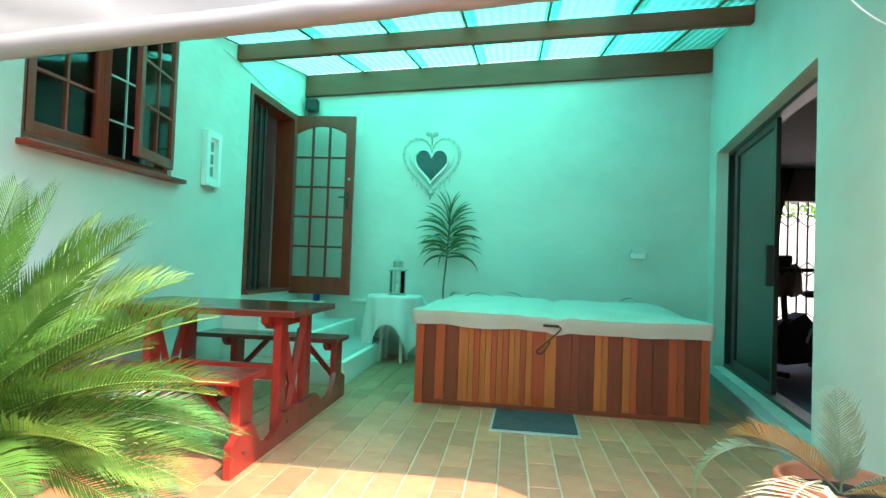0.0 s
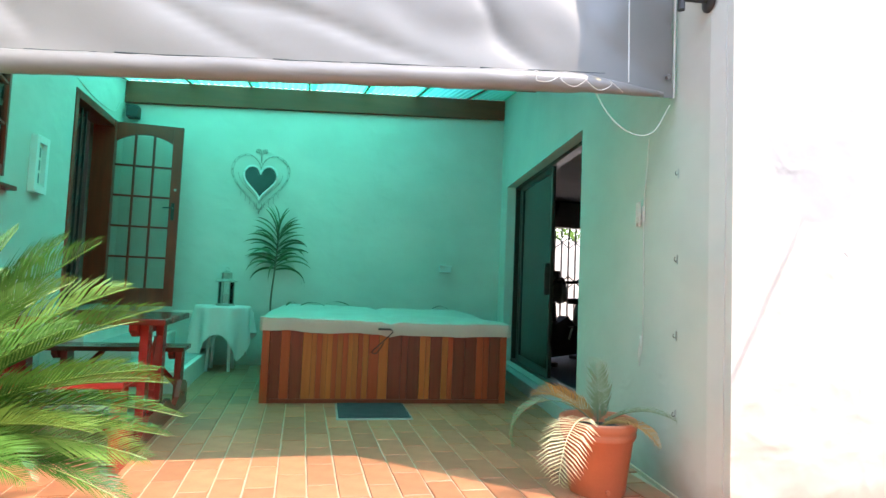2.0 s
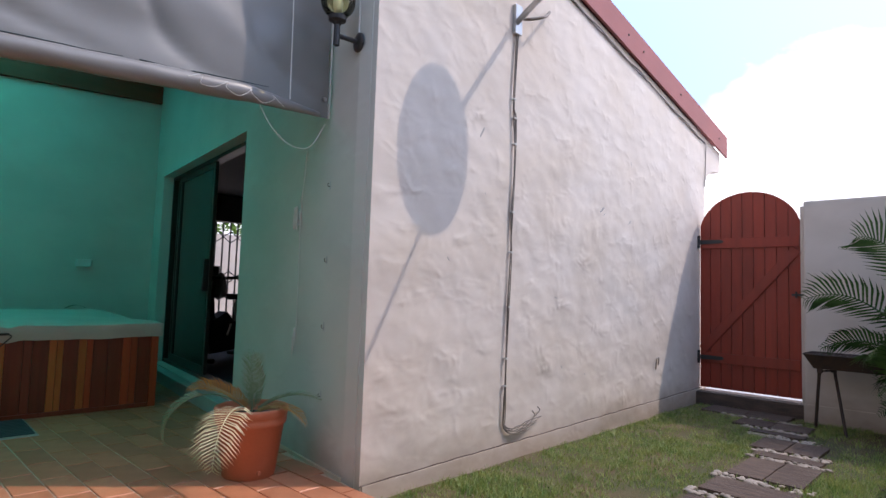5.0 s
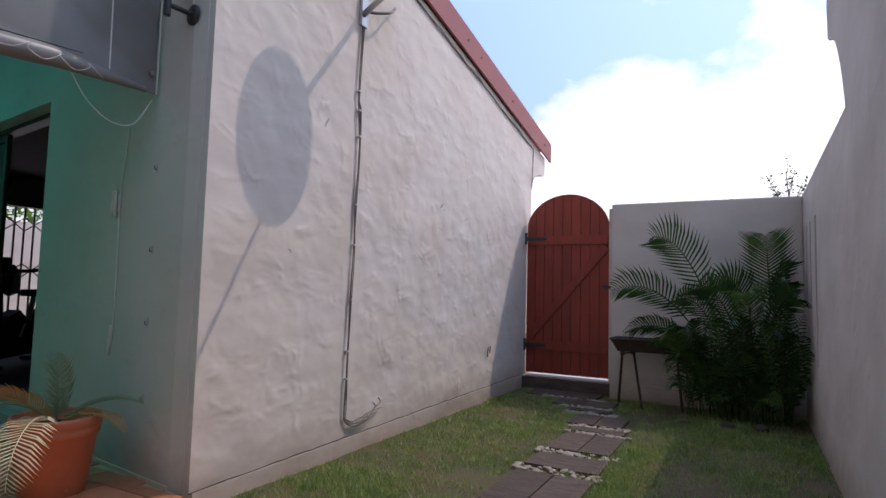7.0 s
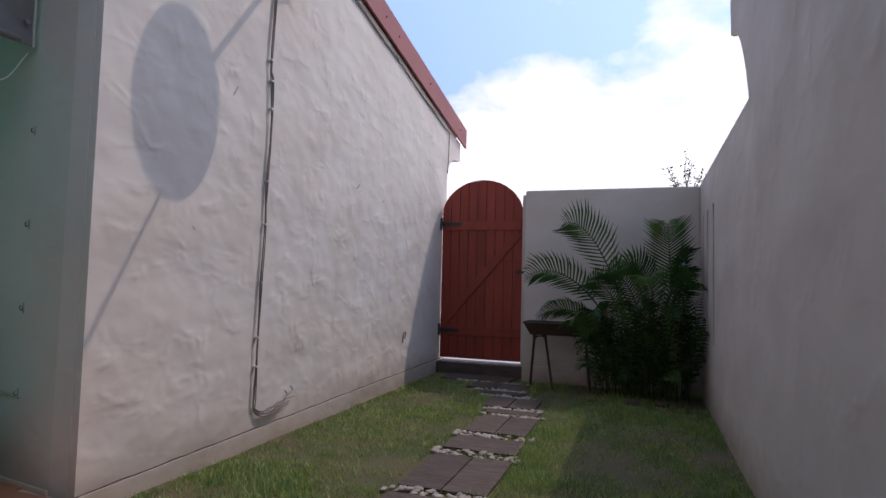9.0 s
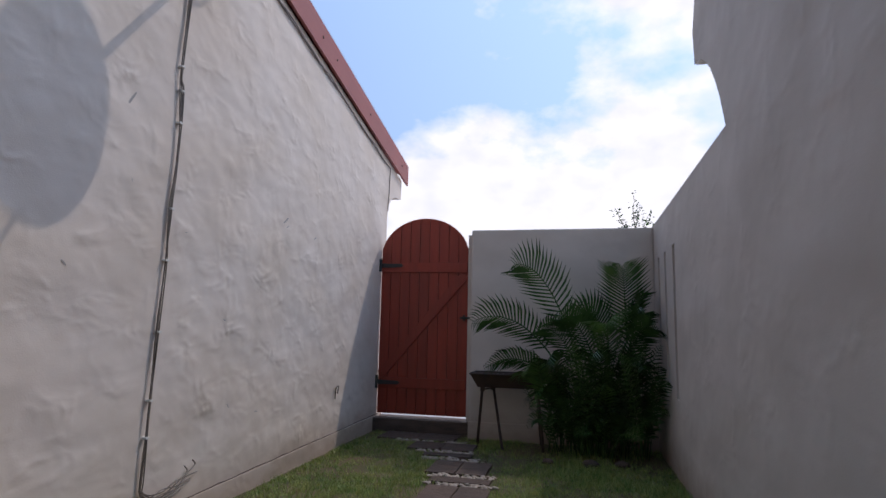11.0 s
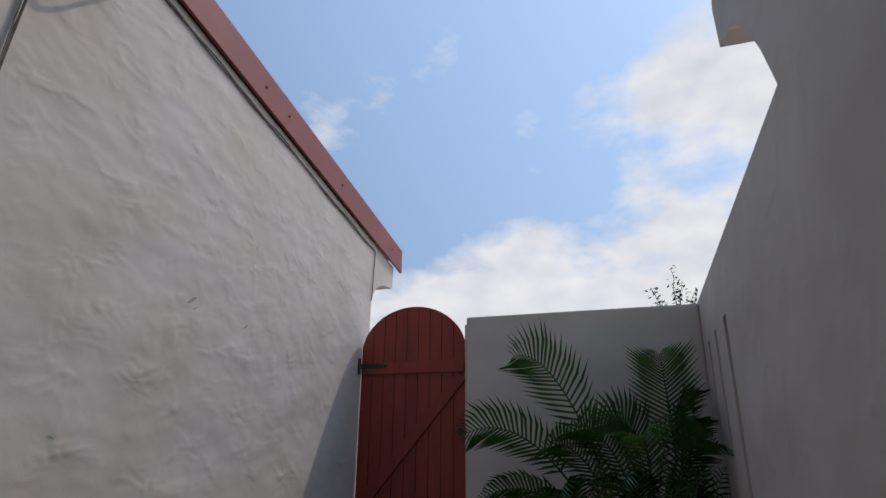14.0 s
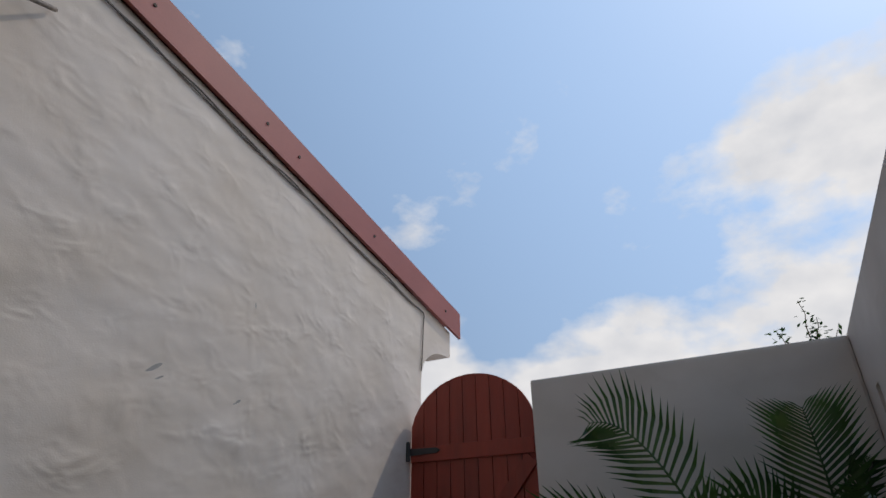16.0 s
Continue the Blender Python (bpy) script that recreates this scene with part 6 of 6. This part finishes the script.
    for k in range(3):
        part("print", box(x + 0.016, y0 + 0.075, z0 + 0.085 + k * 0.105, x + 0.018, y1 - 0.075, z0 + 0.165 + k * 0.105), PICTURE, f)
    wire = thing("wall_wire", "thin painted wire sagging over the back door", "wire")
    part("wire", tube(bmesh.new(), curve_points([(x + 0.006, 5.1, 2.88), (x + 0.006, 5.5, 2.86), (x + 0.006, 6.1, 2.80), (x + 0.006, 6.7, 2.83), (x + 0.006, 6.9, 2.98), (x + 0.006, 6.98, 3.02)], 5), 0.004, 5), STEPPAINT, wire)
    # right wall: hooks, cleat, cords; local x is out of the wall when negative
    for z in (1.70, 1.235, 0.83, 0.42):
        h = thing("wall_hook", "small rusty screw hook in the patio wall", "hook", TURNED, "row of hooks")
        part("hook", tube(bmesh.new(), curve_points([(0.0, 0.435, z), (-0.012, 0.435, z - 0.006), (-0.018, 0.435, z + 0.006), (-0.014, 0.435, z + 0.016)], 4), 0.002, 5), RUST, h)
        part("plate", box(-0.003, 0.43, z - 0.02, 0.0, 0.44, z + 0.03, 0.001), STEEL, h)
    c = thing("blind_cord", "white blind cord wound on a cleat on the patio wall", "cord", TURNED)
    u = 0.84
    part("cleat", box(-0.014, u - 0.014, 1.48, -0.002, u + 0.014, 1.58, 0.004), WHITE, c)
    part("wound_cord", tube(bmesh.new(), curve_points([(-0.03, u + 0.02 + 0.026 * math.sin(k * 1.9), 1.53 + 0.075 * math.cos(k * 2.6)) for k in range(18)], 4), 0.0065, 5), CORD, c)
    part("hanging_cord", tube(bmesh.new(), curve_points([(-0.008, u - 0.06, 1.98), (-0.012, u - 0.05, 1.8), (-0.014, u - 0.02, 1.55), (-0.012, u - 0.03, 1.1), (-0.012, u - 0.025, 0.75), (-0.02, u - 0.0, 0.66), (-0.012, u + 0.02, 0.7), (-0.012, u, 0.78), (-0.012, u + 0.01, 0.62)], 5), 0.0035, 5), CORD, c)
    part("lower_cleat", box(-0.012, u - 0.01, 0.74, -0.002, u + 0.01, 0.8, 0.003), WHITE, c)
    lamp = thing("wall_lamp", "black metal wall lamp with a clear glass globe", "wall lamp", TURNED)
    zl, ul = 2.52, 0.15
    m = Matrix.Rotation(radians(-90), 4, "Y")
    bm = lathe(bmesh.new(), [(0.0, 0.022), (0.03, 0.02), (0.055, 0.012), (0.058, 0.0)], 0, 0, 20)
    bmesh.ops.transform(bm, matrix=Matrix.Translation((0, ul, zl)) @ m, verts=bm.verts)
    part("wall_plate", bm, BLACK, lamp, smooth=True)
    part("arm", tube(bmesh.new(), [(0, ul, zl), (-0.15, ul, zl)], 0.014, 10), BLACK, lamp)
    part("post", lathe(bmesh.new(), [(0.0, zl - 0.06), (0.018, zl - 0.06), (0.018, zl + 0.06), (0.03, zl + 0.075), (0.05, zl + 0.085), (0.052, zl + 0.11), (0.0, zl + 0.112)], -0.15, ul, 16), BLACK, lamp, smooth=False)
    prof = [(0.1 * math.sin(a), zl + 0.2 - 0.1 * math.cos(a)) for a in [0.42 + i * (math.pi - 0.42) / 16 for i in range(17)]]
    part("globe", lathe(bmesh.new(), prof, -0.15, ul, 28), GLOBE, lamp, "clear yellowish glass globe", smooth=True)
    part("bulb", lathe(bmesh.new(), [(0.015, zl + 0.11), (0.03, zl + 0.17), (0.03, zl + 0.2), (0.0, zl + 0.23)], -0.15, ul, 14), WHITE, lamp, smooth=True)
    cd = thing("lamp_conduit", "pale painted cable running up the wall above the lamp", "cable", TURNED)
    part("conduit", tube(bmesh.new(), [(-0.006, ul, zl + 0.06), (-0.006, ul + 0.01, 3.6)], 0.006, 6), STEPPAINT, cd)


build_wall_things()


def build_corner_table():
    cx, cy, zt, r = -0.66, 6.72, 0.72, 0.29
    t = thing("side_table", "small round white side table", "table")
    part("tabletop", lathe(bmesh.new(), [(0, zt - 0.025), (r, zt - 0.025), (r + 0.005, zt - 0.012), (r, zt), (0, zt)], cx, cy, 32), WHITE, t)
    for k in range(4):
        a = k * math.pi / 2 + 0.7
        part("leg", tube(bmesh.new(), [(cx + 0.14 * math.cos(a), cy + 0.14 * math.sin(a), zt - 0.02), (cx + 0.17 * math.cos(a), cy + 0.17 * math.sin(a), 0)], 0.018, 8), WHITE, t)
    cl = thing("tablecloth", "pale tablecloth hanging in pointed folds over the table", "tablecloth")
    bm = bmesh.new()
    n = 128
    rings = []
    def drop(a):
        return 0.3 + 0.3 * abs(math.cos(2 * (a - 0.75))) ** 3
    for k in range(26):
        ring = []
        for j in range(n):
            a = 2 * math.pi * j / n
            if k <= 6:
                rr, z = (r + 0.008) * k / 6, zt + 0.004 + 0.001 * math.sin(a * 5)
            else:
                v = (k - 6) / 19
                f = math.sin(a * 9 + 0.7 * math.sin(a * 2)) * 0.036 * v ** 0.7 + math.sin(a * 4 + 1) * 0.014 * v
                rr, z = r + 0.012 + 0.03 * v + f, zt + 0.003 - drop(a) * v
            ring.append(bm.verts.new((cx + rr * math.cos(a), cy + rr * math.sin(a), z)) if k else None)
        if k == 0:
            c0 = bm.verts.new((cx, cy, zt + 0.004))
        else:
            if k == 1:
                for j in range(n):
                    bm.faces.new((c0, ring[j], ring[(j + 1) % n]))
            else:
                for j in range(n):
                    bm.faces.new((rings[-1][j], ring[j], ring[(j + 1) % n], rings[-1][(j + 1) % n]))
            rings.append(ring)
    part("cloth", bm, CLOTH, cl, smooth=True)
    ln = thing("candle_lantern", "weathered metal candle lantern with glass sides on the side table", "lantern")
    x, y, z = cx + 0.02, cy, zt + 0.005
    part("base", lathe(bmesh.new(), [(0, z), (0.105, z), (0.105, z + 0.012), (0.09, z + 0.022), (0, z + 0.022)], x, y, 6), VERDIGRIS, ln)
    for k in range(6):
        a = k * math.pi / 3
        part("post", tube(bmesh.new(), [(x + 0.085 * math.cos(a), y + 0.085 * math.sin(a), z + 0.02), (x + 0.085 * math.cos(a), y + 0.085 * math.sin(a), z + 0.27)], 0.0065, 6), VERDIGRIS, ln)
        if k < 3:
            continue
        a2 = a + math.pi / 6
        m = pose(x + 0.072 * math.cos(a2), y + 0.072 * math.sin(a2), 0, 0, 0, math.degrees(a2))
        part("pane", box(-0.001, -0.038, z + 0.024, 0.001, 0.038, z + 0.266, 0, m), GLASS, ln)
    part("roof", lathe(bmesh.new(), [(0, z + 0.27), (0.125, z + 0.27), (0.125, z + 0.278), (0.06, z + 0.305), (0.055, z + 0.36), (0.062, z + 0.362), (0.06, z + 0.372), (0.02, z + 0.395), (0, z + 0.4)], x, y, 6), VERDIGRIS, ln)
    part("ring_handle", tube(bmesh.new(), [(x + 0.02 * math.cos(i * 0.785), y, z + 0.415 + 0.02 * math.sin(i * 0.785)) for i in range(8)], 0.003, 5, closed=True), VERDIGRIS, ln)
    part("candle", lathe(bmesh.new(), [(0, z + 0.023), (0.03, z + 0.023), (0.03, z + 0.12), (0, z + 0.125)], x, y, 14), WHITE, ln)


build_corner_table()


def build_dracaena():
    rnd = random.Random(17)
    cx, cy = -0.09, 7.0
    d = thing("dracaena", "slender dracaena with drooping strap leaves, potted behind the spa", "potted plant")
    part("pot", lathe(bmesh.new(), [(0, 0), (0.09, 0), (0.12, 0.26), (0.105, 0.26), (0.1, 0.23), (0, 0.23)], cx, cy, 20), BLACK, d)
    stem = curve_points([(cx, cy, 0.2), (cx - 0.07, cy, 0.7), (cx - 0.04, cy, 1.2), (cx - 0.02, cy, 1.6)], 6)
    part("stem", tube(bmesh.new(), stem, 0.013, 6, 0.7), TWIG, d)
    for k in range(50):
        u = k / 49
        z = 1.16 + 0.46 * u + rnd.uniform(-0.02, 0.02)
        a = k * 2.39996 + rnd.uniform(-0.3, 0.3)
        L = rnd.uniform(0.38, 0.50) * (1 - 0.2 * u)
        rise = radians(22 + 62 * u ** 1.3 + rnd.uniform(-18, 18))
        sag = rnd.uniform(70, 135)
        h = Vector((math.cos(a), math.sin(a) * 0.32, 0)).normalized()
        o = Vector((cx - 0.04 + 0.02 * u, cy, z))
        bm = bmesh.new()
        pl, pr = [], []
        p = o.copy()
        for i in range(9):
            t = i / 8
            w = 0.016 * math.sin(math.pi * min(1, 0.18 + 0.82 * t)) ** 0.8
            s = Matrix.Rotation(radians(50 if k % 2 else -55), 3, h) @ (h.cross(Vector((0, 0, 1))).normalized() * w)
            pl.append(bm.verts.new(p - s))
            pr.append(bm.verts.new(p + s))
            ang = rise - radians(sag * t ** 1.3) * (1 - 0.45 * u)
            p = p + (h * math.cos(ang) + Vector((0, 0, math.sin(ang)))) * L / 8
            p.y = min(p.y, Y_BACK - 0.01)
        for i in range(8):
            bm.faces.new((pl[i], pr[i], pr[i + 1], pl[i + 1]))
        part("leaf", bm, DRACAENA, d, smooth=True)


build_dracaena()


def build_mat():
    m = pose(0.5, 4.21, 0, 0, 0, -2.0)
    mat = thing("doormat", "dark ribbed doormat with a pale border beside the spa", "doormat", m)
    part("backing", box(0, 0, 0, 0.59, 0.59, 0.008, 0.002), MATEDGE, mat)
    for k in range(11):
        part("rib", box(0.015, 0.03 + k * 0.05, 0.0085, 0.575, 0.062 + k * 0.05, 0.018, 0.004), MATRIB, mat)


build_mat()


def build_fallen_leaves():
    spots = [(0.25, 1.0, 0.26, 20), (0.5, 1.6, 0.3, -30), (1.72, 1.55, 0.2, 10), (0.12, 0.85, 0.2, 60)]
    for k, (x, y, L, r) in enumerate(spots):
        bm = bmesh.new()
        pl, pr = [], []
        for i in range(9):
            t = i / 8
            w = 0.02 * math.sin(math.pi * min(1, 0.1 + 0.9 * t))
            z = 0.035 * math.sin(math.pi * t) + 0.004
            pl.append(bm.verts.new((L * t, -w, z)))
            pr.append(bm.verts.new((L * t, w, z + 0.006)))
        for i in range(8):
            bm.faces.new((pl[i], pl[i + 1], pr[i + 1], pr[i]))
        ob = part("fallen_leaf", bm, DRACAENA, smooth=True)
        ob.matrix_world = SPA @ pose(x, y, 0.785 - 0.01 * x, 0, 0, r)
        tagged(ob, "curled dull green strap leaf fallen on the spa cover", "leaf", "leaves on the cover")
    b = thing("blue_bottle", "small blue bottle standing on the top step behind the glazed door", "bottle")
    part("body", lathe(bmesh.new(), [(0, 0.602), (0.04, 0.602), (0.042, 0.75), (0.02, 0.79), (0.018, 0.83), (0, 0.83)], -1.66, 7.0, 14), BLUE, b, smooth=True)


build_fallen_leaves()


# ---- floor tiles, last ----
def build_tiles():
    W, L, G, T = 0.1545, 0.345, 0.009, 0.009
    def tile_bm(w, l):
        bm = box(0, 0, -T, w, l, 0.0)
        bmesh.ops.bevel(bm, geom=[e for e in bm.edges if all(v.co.z > -0.001 for v in e.verts)], offset=0.003, segments=1, affect="EDGES")
        return bm
    bm = tile_bm(W - G, L - G)
    me = bpy.data.meshes.new("tile")
    bm.to_mesh(me)
    bm.free()
    me.materials.append(TILE)
    rnd = random.Random(2)
    rest = bmesh.new()
    singles = 0
    cols = int((2.85 + 1.93) / W) + 2
    for c in range(cols):
        x = -1.935 + 0.045 + (c - 1) * W
        y = 0.9 + (L / 2 if c % 2 else 0) + 0.02 * math.sin(c)
        while y < 7.13:
            cx = x + W / 2
            in_floor = x > X_LEFT and x + W < (2.07 if y < 1.97 else right_x(y + L / 2)) - 0.01 and y + L < 7.14
            under = 0.0 < cx < 1.95 and 4.95 < y < 6.5
            if in_floor and not under:
                if 1.95 < y < 5.25 and x > -1.2 and singles < 300:
                    ob = new("tile", me)
                    ob.parent = floor
                    ob.matrix_local = pose(x, y, rnd.uniform(-0.0008, 0.0008), rnd.uniform(-0.2, 0.2), rnd.uniform(-0.3, 0.3), rnd.uniform(-0.3, 0.3))
                    singles += 1
                else:
                    z = rnd.uniform(-0.0008, 0.0008)
                    v = [rest.verts.new(p) for p in ((x, y, z), (x + W - G, y, z), (x + W - G, y + L - G, z), (x, y + L - G, z), (x, y, -T), (x + W - G, y, -T), (x + W - G, y + L - G, -T), (x, y + L - G, -T))]
                    for f in ((0, 1, 2, 3), (0, 4, 5, 1), (1, 5, 6, 2), (2, 6, 7, 3), (3, 7, 4, 0)):
                        rest.faces.new([v[i] for i in f])
            elif not under:
                lim = (2.07 if y < 1.97 else right_x(y)) - 0.008
                xa, xb, yb = max(x, X_LEFT + 0.004), min(x + W - G, lim), min(y + L - G, 7.138)
                if xb - xa > 0.02 and yb - y > 0.02 and y > 0.9:
                    v = [rest.verts.new(p) for p in ((xa, y, 0), (xb, y, 0), (xb, yb, 0), (xa, yb, 0), (xa, y, -T), (xb, y, -T), (xb, yb, -T), (xa, yb, -T))]
                    for f in ((0, 1, 2, 3), (0, 4, 5, 1), (1, 5, 6, 2), (2, 6, 7, 3), (3, 7, 4, 0)):
                        rest.faces.new([v[i] for i in f])
            y += L
    part("tile_field", rest, TILE, floor, kind="stuff")


build_tiles()
